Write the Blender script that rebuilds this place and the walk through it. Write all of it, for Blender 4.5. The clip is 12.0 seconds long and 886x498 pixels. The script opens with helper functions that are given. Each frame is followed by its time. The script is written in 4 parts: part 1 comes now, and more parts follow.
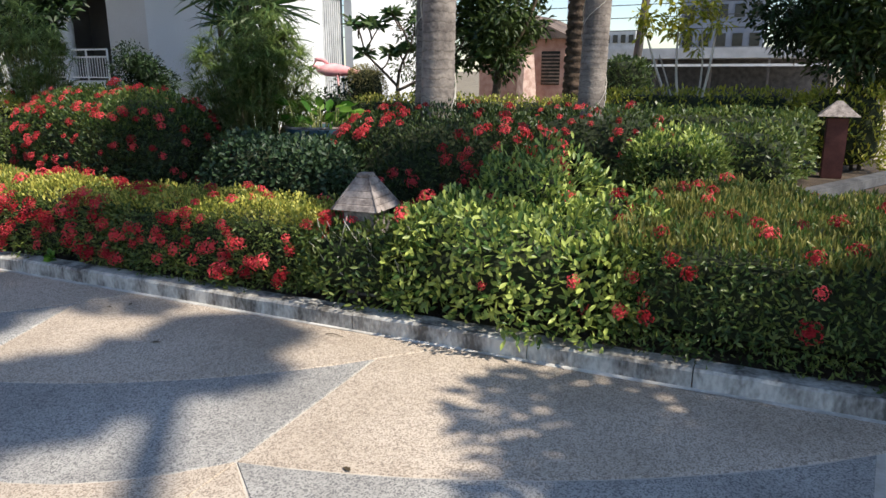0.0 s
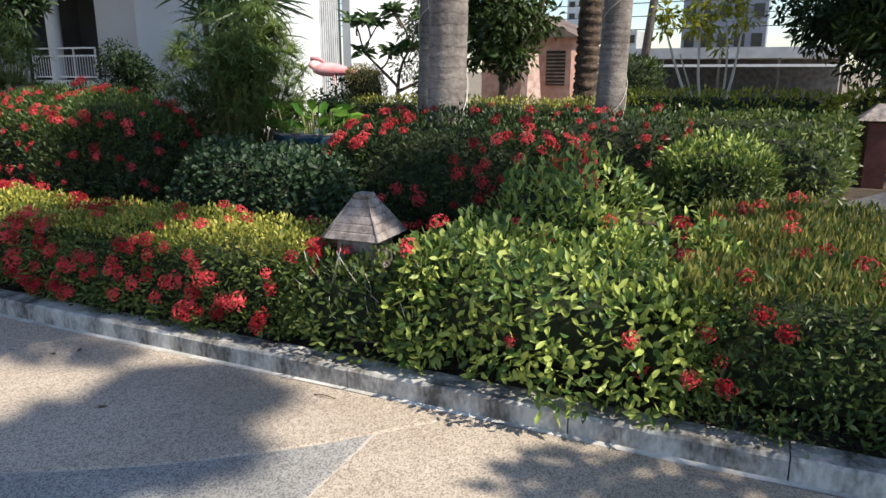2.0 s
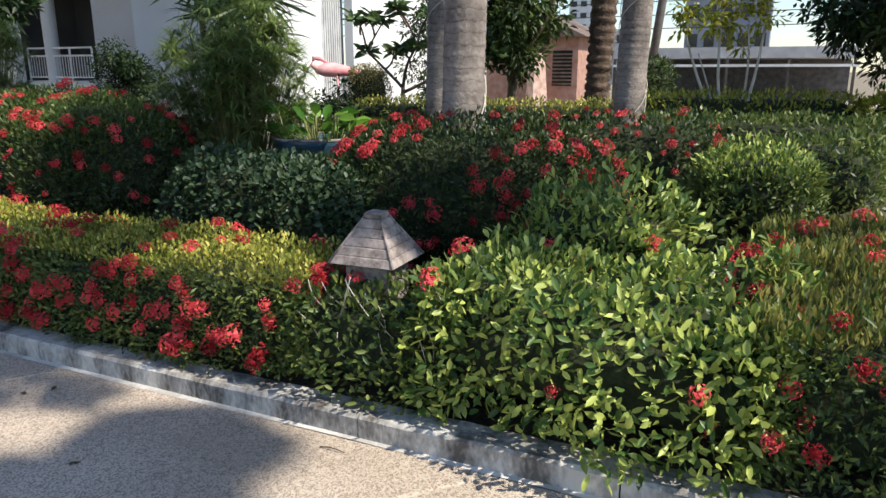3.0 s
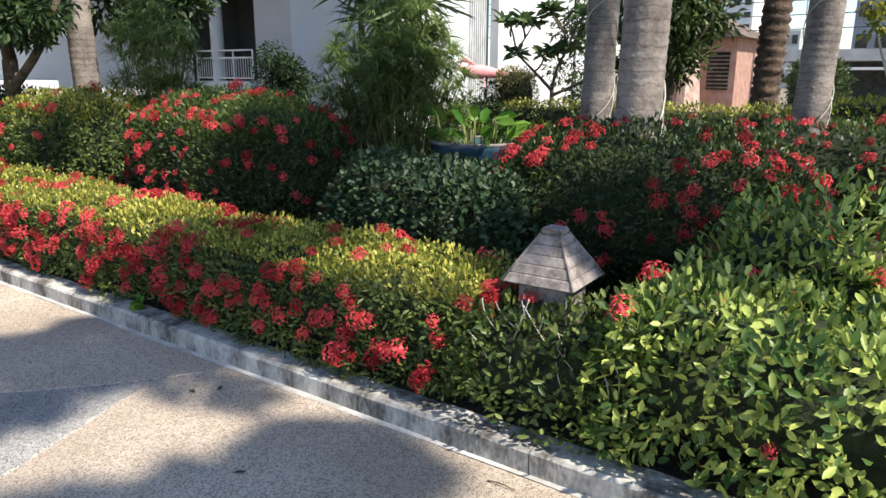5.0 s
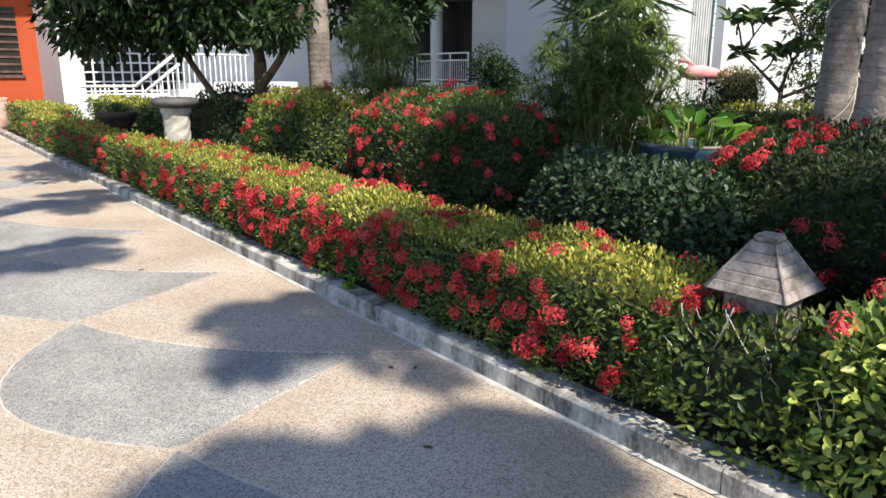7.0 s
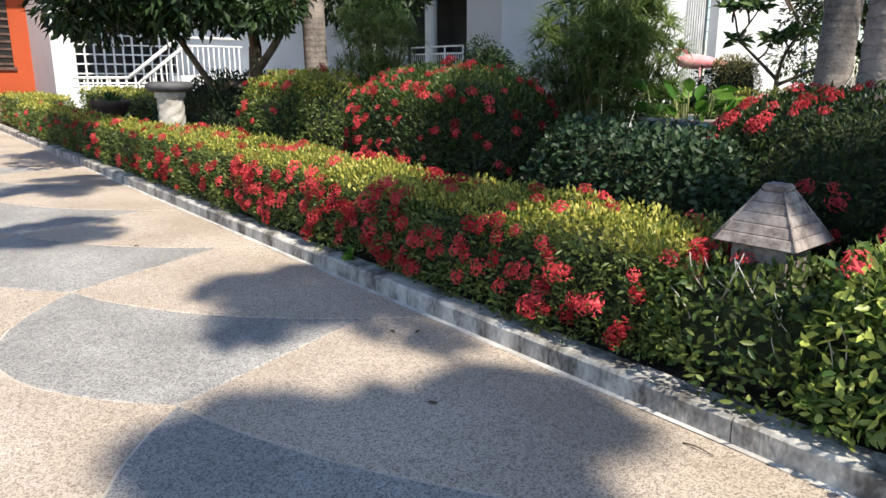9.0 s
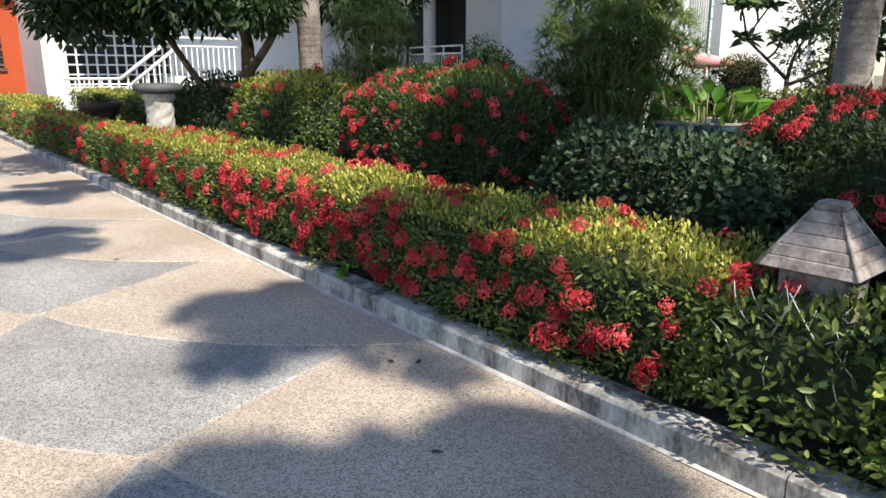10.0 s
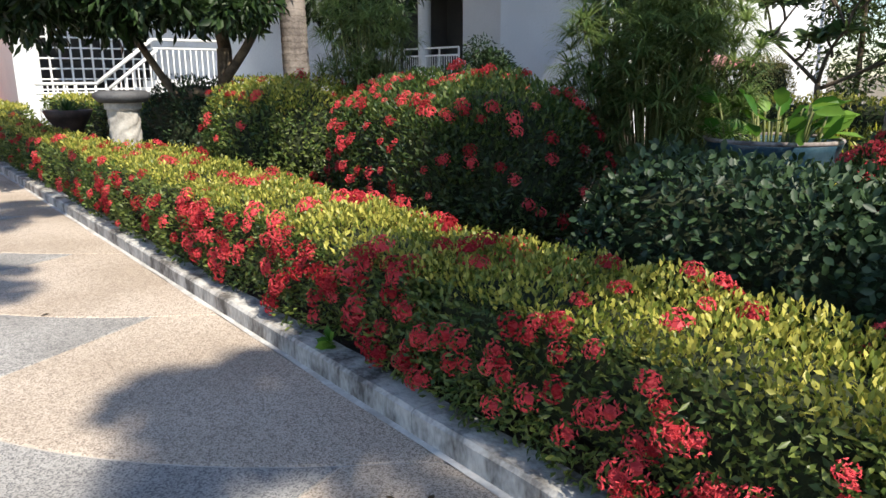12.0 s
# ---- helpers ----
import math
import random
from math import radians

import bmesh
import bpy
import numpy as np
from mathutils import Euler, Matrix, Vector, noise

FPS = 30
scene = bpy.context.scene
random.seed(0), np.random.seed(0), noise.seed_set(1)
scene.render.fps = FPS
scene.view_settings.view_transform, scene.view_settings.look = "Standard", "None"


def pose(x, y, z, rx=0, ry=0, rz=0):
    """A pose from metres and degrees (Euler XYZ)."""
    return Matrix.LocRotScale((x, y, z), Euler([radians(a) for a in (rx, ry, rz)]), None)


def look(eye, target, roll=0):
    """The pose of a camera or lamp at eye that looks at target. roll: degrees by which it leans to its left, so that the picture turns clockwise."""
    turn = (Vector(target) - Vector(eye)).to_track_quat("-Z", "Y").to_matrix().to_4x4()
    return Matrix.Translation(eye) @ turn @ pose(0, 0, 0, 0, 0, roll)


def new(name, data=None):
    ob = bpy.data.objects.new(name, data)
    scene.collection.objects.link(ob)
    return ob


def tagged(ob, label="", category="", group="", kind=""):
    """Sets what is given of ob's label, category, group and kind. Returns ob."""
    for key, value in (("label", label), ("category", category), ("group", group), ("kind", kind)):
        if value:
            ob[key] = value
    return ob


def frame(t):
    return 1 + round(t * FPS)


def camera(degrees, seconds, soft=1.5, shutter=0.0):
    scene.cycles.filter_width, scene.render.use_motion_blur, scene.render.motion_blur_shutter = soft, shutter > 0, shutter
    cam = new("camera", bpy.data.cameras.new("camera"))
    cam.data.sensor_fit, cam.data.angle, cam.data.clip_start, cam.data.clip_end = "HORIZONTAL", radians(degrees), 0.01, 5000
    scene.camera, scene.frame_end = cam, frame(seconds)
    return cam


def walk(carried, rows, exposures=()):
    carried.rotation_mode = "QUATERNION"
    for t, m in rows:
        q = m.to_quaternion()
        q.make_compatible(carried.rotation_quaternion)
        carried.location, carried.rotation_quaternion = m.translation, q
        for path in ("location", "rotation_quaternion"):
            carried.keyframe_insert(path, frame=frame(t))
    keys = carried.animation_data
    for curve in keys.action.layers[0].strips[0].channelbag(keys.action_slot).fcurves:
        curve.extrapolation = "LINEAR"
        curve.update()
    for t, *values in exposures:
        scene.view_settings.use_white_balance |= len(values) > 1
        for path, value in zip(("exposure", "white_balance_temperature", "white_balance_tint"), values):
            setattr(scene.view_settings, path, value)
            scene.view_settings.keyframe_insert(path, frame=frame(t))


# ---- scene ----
cam = camera(64.3, 12.0)
PATH = [
    (0, (-0.181, 0.086, 1.537), (-0.994, 1.846, 1.046), -0.1),
    (0.5, (-0.269, 0.231, 1.534), (-1.081, 1.992, 1.044), -0.0),
    (1, (-0.38, 0.421, 1.531), (-1.191, 2.182, 1.04), -0.0),
    (1.5, (-0.496, 0.613, 1.531), (-1.306, 2.375, 1.041), -0.0),
    (2, (-0.612, 0.811, 1.525), (-1.421, 2.573, 1.035), -0.0),
    (2.5, (-0.766, 1.015, 1.525), (-1.572, 2.778, 1.035), 0.0),
    (2.7, (-0.825, 1.098, 1.528), (-1.633, 2.86, 1.038), -0.0),
    (4.3, (-1.147, 1.369, 1.543), (-2.016, 3.103, 1.053), -0.0),
    (4.5, (-1.166, 1.351, 1.543), (-2.072, 3.066, 1.055), 0.1),
    (5, (-1.224, 1.321, 1.538), (-2.349, 2.902, 1.052), 0.2),
    (5.5, (-1.263, 1.315, 1.539), (-2.617, 2.705, 1.055), 0.1),
    (6, (-1.258, 1.313, 1.534), (-2.761, 2.541, 1.052), 0.1),
    (6.5, (-1.223, 1.307, 1.519), (-2.757, 2.497, 1.038), 0.1),
    (7, (-1.189, 1.304, 1.508), (-2.72, 2.497, 1.028), 0.1),
    (8.8, (-1.203, 1.255, 1.305), (-2.721, 2.466, 0.825), 0.2),
    (9, (-1.213, 1.268, 1.309), (-2.733, 2.475, 0.828), 0.1),
    (9.5, (-1.325, 1.338, 1.31), (-2.843, 2.547, 0.829), -0.0),
    (10, (-1.524, 1.484, 1.315), (-3.042, 2.695, 0.834), 0.0),
    (10.5, (-1.757, 1.651, 1.328), (-3.272, 2.865, 0.848), -0.1),
    (11, (-1.974, 1.795, 1.335), (-3.487, 3.012, 0.856), -0.1),
    (11.5, (-2.201, 1.941, 1.344), (-3.711, 3.162, 0.863), -0.1),
    (12, (-2.388, 2.06, 1.355), (-3.896, 3.285, 0.878), -0.2),
]
walk(cam, [(t, look(eye, target, roll)) for t, eye, target, roll in PATH], exposures=((0.0, 0.48), (2.7, 0.5), (5.0, 0.72), (7.0, 0.64), (12.0, 0.62)))

# ---- light ----
SUN_AZ, SUN_EL = -4.0, 48.0  # degrees from +x towards +y, and above the horizon
sun_dir = Vector((math.cos(radians(SUN_EL)) * math.cos(radians(SUN_AZ)), math.cos(radians(SUN_EL)) * math.sin(radians(SUN_AZ)), math.sin(radians(SUN_EL))))
world = bpy.data.worlds.new("sky")
scene.world = world
world.use_nodes = True
wn = world.node_tree.nodes
sky = wn.new("ShaderNodeTexSky")
sky.sky_type = "NISHITA"
sky.sun_disc = False
sky.dust_density, sky.ozone_density = 0.4, 2.0
sky.sun_elevation, sky.sun_rotation = radians(SUN_EL), radians(90 - SUN_AZ)
wn["Background"].inputs["Strength"].default_value = 0.135
world.node_tree.links.new(sky.outputs["Color"], wn["Background"].inputs["Color"])
sun = new("sun", bpy.data.lights.new("sun", "SUN"))
sun.data.energy, sun.data.angle, sun.data.color = 5.0, radians(0.6), (1.0, 0.92, 0.79)
sun.matrix_world = look(sun_dir * 40, (0, 0, 0))

# ---- materials ----


def mat(name, a, b, scale=8.0, rough=0.7, bump=0.2, fine=60.0, metal=0.0, spec=0.4, per="", spread=0.0, translucent=0.0, bump_dist=0.01, contrast=(0.35, 0.65), speck=None, speck_scale=150.0, coat=0.0, stretch=None):
    """Two colours mixed by noise at two scales; per: 'island' or 'object' adds a random shift of value; speck: a third colour in fine grains."""
    m = bpy.data.materials.new(name)
    m.use_nodes = True
    t = m.node_tree
    n, ln = t.nodes, t.links.new
    p = n["Principled BSDF"]
    p.inputs["Roughness"].default_value = rough
    p.inputs["Metallic"].default_value = metal
    p.inputs["Specular IOR Level"].default_value = spec
    p.inputs["Coat Weight"].default_value = coat
    tc = n.new("ShaderNodeTexCoord")
    n1 = n.new("ShaderNodeTexNoise")
    n1.inputs["Scale"].default_value, n1.inputs["Detail"].default_value = scale, 6
    n2 = n.new("ShaderNodeTexNoise")
    n2.inputs["Scale"].default_value, n2.inputs["Detail"].default_value = fine, 3
    src = tc.outputs["Object"]
    if stretch:
        mp = n.new("ShaderNodeMapping")
        mp.inputs["Scale"].default_value = stretch
        ln(src, mp.inputs["Vector"])
        src = mp.outputs["Vector"]
    for k in (n1, n2):
        ln(src, k.inputs["Vector"])
    add = n.new("ShaderNodeMath")
    add.operation = "MULTIPLY_ADD"
    ln(n2.outputs["Fac"], add.inputs[0])
    add.inputs[1].default_value = 0.4
    sub = n.new("ShaderNodeMath")
    sub.operation = "SUBTRACT"
    ln(n1.outputs["Fac"], sub.inputs[0])
    sub.inputs[1].default_value = 0.2
    ln(sub.outputs[0], add.inputs[2])
    fac = add.outputs[0]
    if per:
        if per == "island":
            r = n.new("ShaderNodeNewGeometry").outputs["Random Per Island"]
        else:
            r = n.new("ShaderNodeObjectInfo").outputs["Random"]
        mix = n.new("ShaderNodeMath")
        mix.operation = "MULTIPLY_ADD"
        ln(r, mix.inputs[0])
        mix.inputs[1].default_value = spread
        off = n.new("ShaderNodeMath")
        off.operation = "SUBTRACT"
        ln(fac, off.inputs[0])
        off.inputs[1].default_value = spread / 2
        ln(off.outputs[0], mix.inputs[2])
        fac = mix.outputs[0]
    ramp = n.new("ShaderNodeValToRGB")
    ramp.color_ramp.elements[0].position, ramp.color_ramp.elements[1].position = contrast
    ramp.color_ramp.elements[0].color, ramp.color_ramp.elements[1].color = (*a, 1), (*b, 1)
    ln(fac, ramp.inputs["Fac"])
    col = ramp.outputs["Color"]
    if speck:
        v = n.new("ShaderNodeTexVoronoi")
        v.inputs["Scale"].default_value = speck_scale
        ln(tc.outputs["Object"], v.inputs["Vector"])
        sr = n.new("ShaderNodeValToRGB")
        sr.color_ramp.elements[0].position, sr.color_ramp.elements[1].position = 0.45, 0.75
        sr.color_ramp.elements[0].color, sr.color_ramp.elements[1].color = (0, 0, 0, 1), (0.75, 0.75, 0.75, 1)
        ln(v.outputs["Color"], sr.inputs["Fac"])
        mx = n.new("ShaderNodeMixRGB")
        ln(sr.outputs["Color"], mx.inputs["Fac"])
        ln(col, mx.inputs["Color1"])
        mx.inputs["Color2"].default_value = (*speck, 1)
        col = mx.outputs["Color"]
    ln(col, p.inputs["Base Color"])
    if bump:
        bp = n.new("ShaderNodeBump")
        bp.inputs["Strength"].default_value, bp.inputs["Distance"].default_value = bump, bump_dist
        ln((v.outputs["Distance"] if speck else n2.outputs["Fac"]), bp.inputs["Height"])
        ln(bp.outputs["Normal"], p.inputs["Normal"])
    if translucent:
        tr = n.new("ShaderNodeBsdfTranslucent")
        ln(col, tr.inputs["Color"])
        ms = n.new("ShaderNodeMixShader")
        ms.inputs["Fac"].default_value = translucent
        ln(p.outputs["BSDF"], ms.inputs[1])
        ln(tr.outputs["BSDF"], ms.inputs[2])
        ln(ms.outputs["Shader"], n["Material Output"].inputs["Surface"])
    return m


def leafmat(name, a, b, rough=0.42, tr=0.3, spread=0.7, scale=1.2):
    return mat(name, a, b, scale=scale, rough=rough, bump=0.0, fine=9.0, per="island", spread=spread, translucent=tr, spec=0.4, contrast=(0.25, 0.75))


M_BEIGE = mat("beige pebble wash", (0.46, 0.38, 0.30), (0.60, 0.51, 0.42), 1.3, 0.85, 0.6, 25, speck=(0.17, 0.13, 0.10), speck_scale=165, bump_dist=0.004)
M_GREY = mat("grey pebble wash", (0.30, 0.285, 0.265), (0.45, 0.43, 0.40), 1.6, 0.85, 0.5, 25, speck=(0.085, 0.085, 0.09), speck_scale=165, bump_dist=0.004)
M_MORTAR = mat("pale mortar joint", (0.42, 0.37, 0.31), (0.55, 0.50, 0.44), 6, 0.9, 0.2)
M_SEAM = mat("pale grey mortar seam", (0.40, 0.38, 0.35), (0.62, 0.60, 0.57), 5, 0.9, 0.3, 40)
M_KERB = mat("worn white painted concrete kerb", (0.11, 0.10, 0.09), (0.56, 0.54, 0.50), 6, 0.9, 0.6, 45, contrast=(0.34, 0.66), stretch=(1.0, 1.0, 0.5))
M_SOIL = mat("dark garden soil", (0.035, 0.025, 0.018), (0.09, 0.065, 0.045), 5, 0.95, 0.8, 50, bump_dist=0.02)
M_GROUND = mat("dry ground", (0.16, 0.13, 0.09), (0.26, 0.22, 0.16), 0.6, 0.95, 0.3, 8)
M_GRASS = leafmat("lawn grass", (0.06, 0.11, 0.015), (0.16, 0.22, 0.03))
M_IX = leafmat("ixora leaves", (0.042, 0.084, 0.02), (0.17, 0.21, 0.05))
# hedge top leaves, brightened so that the colour stands in for sunlight
M_IXTOP = leafmat("ixora leaves in sunlit yellow green", (0.15, 0.19, 0.03), (0.52, 0.48, 0.10), spread=0.9)
# olive tone of the mounds, taken darker for their shaded fronts
M_IXMOUND = leafmat("olive ixora leaves darkened for shade", (0.02, 0.042, 0.012), (0.068, 0.098, 0.024), spread=0.9)
# upright shoots of the right hedge; a dimmer copy of the sunlit top colour
M_IXRIGHT = leafmat("upright ixora leaves in sunlit yellow green", (0.065, 0.115, 0.026), (0.28, 0.26, 0.07), spread=0.9)
M_LIME = leafmat("lime green shrub leaves", (0.07, 0.135, 0.03), (0.46, 0.53, 0.13), rough=0.4, spread=1.0)
M_DARKLEAF = leafmat("dark rounded leaves", (0.016, 0.038, 0.017), (0.05, 0.088, 0.034), rough=0.5, tr=0.15)
# near black, for the shade between leaves; also blocks the view through
M_CORE = mat("dark shade inside shrubs", (0.010, 0.016, 0.006), (0.03, 0.04, 0.014), 14, 0.95, 0.6, 50, bump_dist=0.02)
M_RED = mat("red ixora petals", (0.36, 0.012, 0.02), (0.78, 0.085, 0.10), 3, 0.6, 0.0, 30, per="object", spread=1.1, translucent=0.25, contrast=(0.2, 0.8))
M_CYP = leafmat("papyrus blades", (0.09, 0.16, 0.045), (0.30, 0.38, 0.13), tr=0.4)
M_CYPSTEM = mat("papyrus stems", (0.08, 0.12, 0.03), (0.22, 0.22, 0.08), 5, 0.6, 0.1)
M_STRAP = leafmat("strap leaves", (0.03, 0.075, 0.022), (0.12, 0.18, 0.06), rough=0.4)
# leaf colour lowered to show a backlit crown in shade
M_MANGO = leafmat("mango leaves darkened for shade", (0.008, 0.022, 0.007), (0.032, 0.065, 0.016), rough=0.5, tr=0.18)
M_BRIGHT = leafmat("bright broad leaves", (0.06, 0.17, 0.02), (0.20, 0.36, 0.05), tr=0.4)
M_YELLOW = leafmat("yellow green leaves", (0.16, 0.20, 0.02), (0.42, 0.40, 0.05), tr=0.35)
M_OLIVE = leafmat("dry olive leaves", (0.13, 0.12, 0.04), (0.34, 0.30, 0.12))
M_BARK = mat("grey ringed palm bark", (0.13, 0.11, 0.10), (0.30, 0.26, 0.23), 4, 0.9, 0.6, 30, bump_dist=0.01)
M_DARKBARK = mat("rough dark bark", (0.05, 0.035, 0.025), (0.16, 0.11, 0.08), 6, 0.95, 0.8, 30, bump_dist=0.02)
M_TWIG = mat("brown twigs", (0.06, 0.045, 0.03), (0.16, 0.12, 0.08), 9, 0.9, 0.3)
M_STONE = mat("weathered pinkish stone", (0.14, 0.115, 0.105), (0.36, 0.31, 0.285), 14, 0.9, 0.5, 60, bump_dist=0.006)
M_WHITE = mat("white painted render", (0.60, 0.62, 0.64), (0.72, 0.73, 0.74), 0.6, 0.8, 0.05, 20)
# shaded house wall: the bluish cast of shade is put into the colour
M_BLUEWALL = mat("render tinted blue grey for shade", (0.56, 0.60, 0.63), (0.64, 0.68, 0.71), 0.6, 0.8, 0.05, 20)
# greyer copy of the wall colour for the deeper shade by the balcony
M_GREYWALLP = mat("render greyed for balcony shade", (0.50, 0.50, 0.50), (0.58, 0.58, 0.58), 0.6, 0.8, 0.05, 20)
M_WHITEMETAL = mat("white painted metal", (0.72, 0.72, 0.71), (0.82, 0.82, 0.81), 2, 0.5, 0.0)
# orange taken darker in place of shade on the wall
M_ORANGE = mat("orange painted render", (0.34, 0.058, 0.016), (0.42, 0.075, 0.022), 0.8, 0.8, 0.05, 20)
M_DARKWIN = mat("dark window glass", (0.012, 0.012, 0.012), (0.03, 0.028, 0.026), 1, 0.15, 0.0)
# plaster taken dark grey so that the shaded rooms look dim
M_INTERIOR = mat("plaster darkened for indoor shade", (0.10, 0.10, 0.10), (0.16, 0.15, 0.14), 1, 0.9, 0.0)
M_TERRA = mat("terracotta", (0.42, 0.26, 0.21), (0.62, 0.46, 0.39), 5, 0.85, 0.3, 40)
M_BROWNPOT = mat("dark brown glazed clay", (0.06, 0.035, 0.028), (0.13, 0.075, 0.055), 5, 0.6, 0.1)
M_BLUEPOT = mat("blue green glazed ceramic", (0.015, 0.045, 0.075), (0.05, 0.10, 0.13), 5, 0.3, 0.1, coat=0.4)
M_CARVED = mat("carved pale stone", (0.30, 0.28, 0.25), (0.52, 0.49, 0.44), 8, 0.9, 0.5, 50, bump_dist=0.008)
M_DARKSTONE = mat("dark slate", (0.05, 0.05, 0.055), (0.11, 0.11, 0.115), 5, 0.7, 0.2)
M_PINK = mat("pink painted flamingo", (0.82, 0.30, 0.33), (0.92, 0.50, 0.50), 5, 0.6, 0.1)
M_BRICK = mat("pinkish brick render", (0.30, 0.16, 0.12), (0.42, 0.26, 0.21), 4, 0.9, 0.3, 40)
M_ROOF = mat("brown roof tiles", (0.10, 0.07, 0.055), (0.20, 0.15, 0.12), 4, 0.85, 0.4, 30)
M_TIN = mat("pale sheet roof", (0.38, 0.39, 0.40), (0.52, 0.53, 0.54), 2, 0.6, 0.1)
M_GREYWALL = mat("grey blue tower cladding", (0.20, 0.22, 0.27), (0.28, 0.30, 0.35), 0.2, 0.7, 0.0)
M_PEBBLE = mat("pale pebbles", (0.22, 0.21, 0.20), (0.50, 0.48, 0.45), 6, 0.8, 0.2, 40, per="island", spread=0.8)
M_CABLE = mat("black cable", (0.02, 0.02, 0.02), (0.03, 0.03, 0.03), 3, 0.6, 0.0)
M_FAIRY = mat("clear fairy light cable", (0.46, 0.43, 0.38), (0.58, 0.54, 0.48), 3, 0.5, 0.0)
M_POLE = mat("dark weathered pole", (0.07, 0.06, 0.055), (0.13, 0.115, 0.10), 4, 0.9, 0.3)
# lantern post colour taken darker to put the post in shade
M_REDWOOD = mat("red brown painted wood darkened for shade", (0.09, 0.028, 0.022), (0.15, 0.05, 0.04), 6, 0.7, 0.2)
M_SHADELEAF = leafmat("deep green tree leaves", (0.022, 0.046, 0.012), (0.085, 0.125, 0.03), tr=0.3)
M_DRYLEAF = leafmat("dry fallen leaves", (0.05, 0.035, 0.02), (0.14, 0.10, 0.05))

# dark ring scars across the palm bark
bt = M_BARK.node_tree
wave = bt.nodes.new("ShaderNodeTexWave")
wave.wave_type, wave.bands_direction, wave.wave_profile = "BANDS", "Z", "SAW"
wave.inputs["Scale"].default_value, wave.inputs["Distortion"].default_value, wave.inputs["Detail"].default_value, wave.inputs["Detail Scale"].default_value = 4.0, 3.5, 3.0, 2.5
btc = bt.nodes.new("ShaderNodeTexCoord")
bt.links.new(btc.outputs["Object"], wave.inputs["Vector"])
wr = bt.nodes.new("ShaderNodeValToRGB")
wr.color_ramp.elements[0].position, wr.color_ramp.elements[1].position = 0.02, 0.22
wr.color_ramp.elements[0].color, wr.color_ramp.elements[1].color = (0.62, 0.60, 0.58, 1), (1, 1, 1, 1)
bt.links.new(wave.outputs["Fac"], wr.inputs["Fac"])
wm = bt.nodes.new("ShaderNodeMixRGB")
wm.blend_type = "MULTIPLY"
wm.inputs["Fac"].default_value = 1.0
bp_in = bt.nodes["Principled BSDF"].inputs["Base Color"]
bt.links.new(bp_in.links[0].from_socket, wm.inputs["Color1"])
bt.links.new(wr.outputs["Color"], wm.inputs["Color2"])
bt.links.new(wm.outputs["Color"], bp_in)

# ---- mesh helpers ----
rng = np.random.default_rng(7)


def part(name, bm, material, parent=None, label=""):
    me = bpy.data.meshes.new(name)
    bm.to_mesh(me)
    bm.free()
    me.materials.append(material)
    ob = new(name, me)
    ob.parent = parent
    if label:
        ob["label"] = label
    return ob


def mesh_np(name, verts, faces, material, parent=None, label="", smooth=False):
    """An object from an (N,3) array and an (M,3) array of triangles."""
    me = bpy.data.meshes.new(name)
    me.vertices.add(len(verts))
    me.vertices.foreach_set("co", np.ascontiguousarray(verts, dtype=np.float32).ravel())
    k = faces.shape[1]
    me.loops.add(faces.size)
    me.loops.foreach_set("vertex_index", np.ascontiguousarray(faces, dtype=np.int32).ravel())
    me.polygons.add(len(faces))
    me.polygons.foreach_set("loop_start", np.arange(0, faces.size, k, dtype=np.int32))
    me.update(calc_edges=True)
    me.validate()
    if smooth:
        me.polygons.foreach_set("use_smooth", np.ones(len(faces), dtype=bool))
    me.materials.append(material)
    ob = new(name, me)
    ob.parent = parent
    if label:
        ob["label"] = label
    return ob


def thing(name, label, category, at=(0, 0, 0), group="", kind="", turn=0.0):
    ob = new(name)
    ob.matrix_world = pose(at[0], at[1], at[2], 0, 0, turn)
    return tagged(ob, label, category, group, kind)


def box_bm(x0, x1, y0, y1, z0, z1, bevel=0.0, bm=None):
    own = bm is None
    bm = bm or bmesh.new()
    r = bmesh.ops.create_cube(bm, size=1.0)
    for v in r["verts"]:
        v.co = Vector(((x0 + x1) / 2 + v.co.x * (x1 - x0), (y0 + y1) / 2 + v.co.y * (y1 - y0), (z0 + z1) / 2 + v.co.z * (z1 - z0)))
    if bevel and own:
        bmesh.ops.bevel(bm, geom=bm.edges[:], offset=bevel, segments=2, affect="EDGES")
    return bm


def box(name, x0, x1, y0, y1, z0, z1, material, parent=None, label="", bevel=0.0, kind=""):
    ob = part(name, box_bm(x0, x1, y0, y1, z0, z1, bevel), material, parent, label)
    if kind:
        ob["kind"] = kind
    return ob


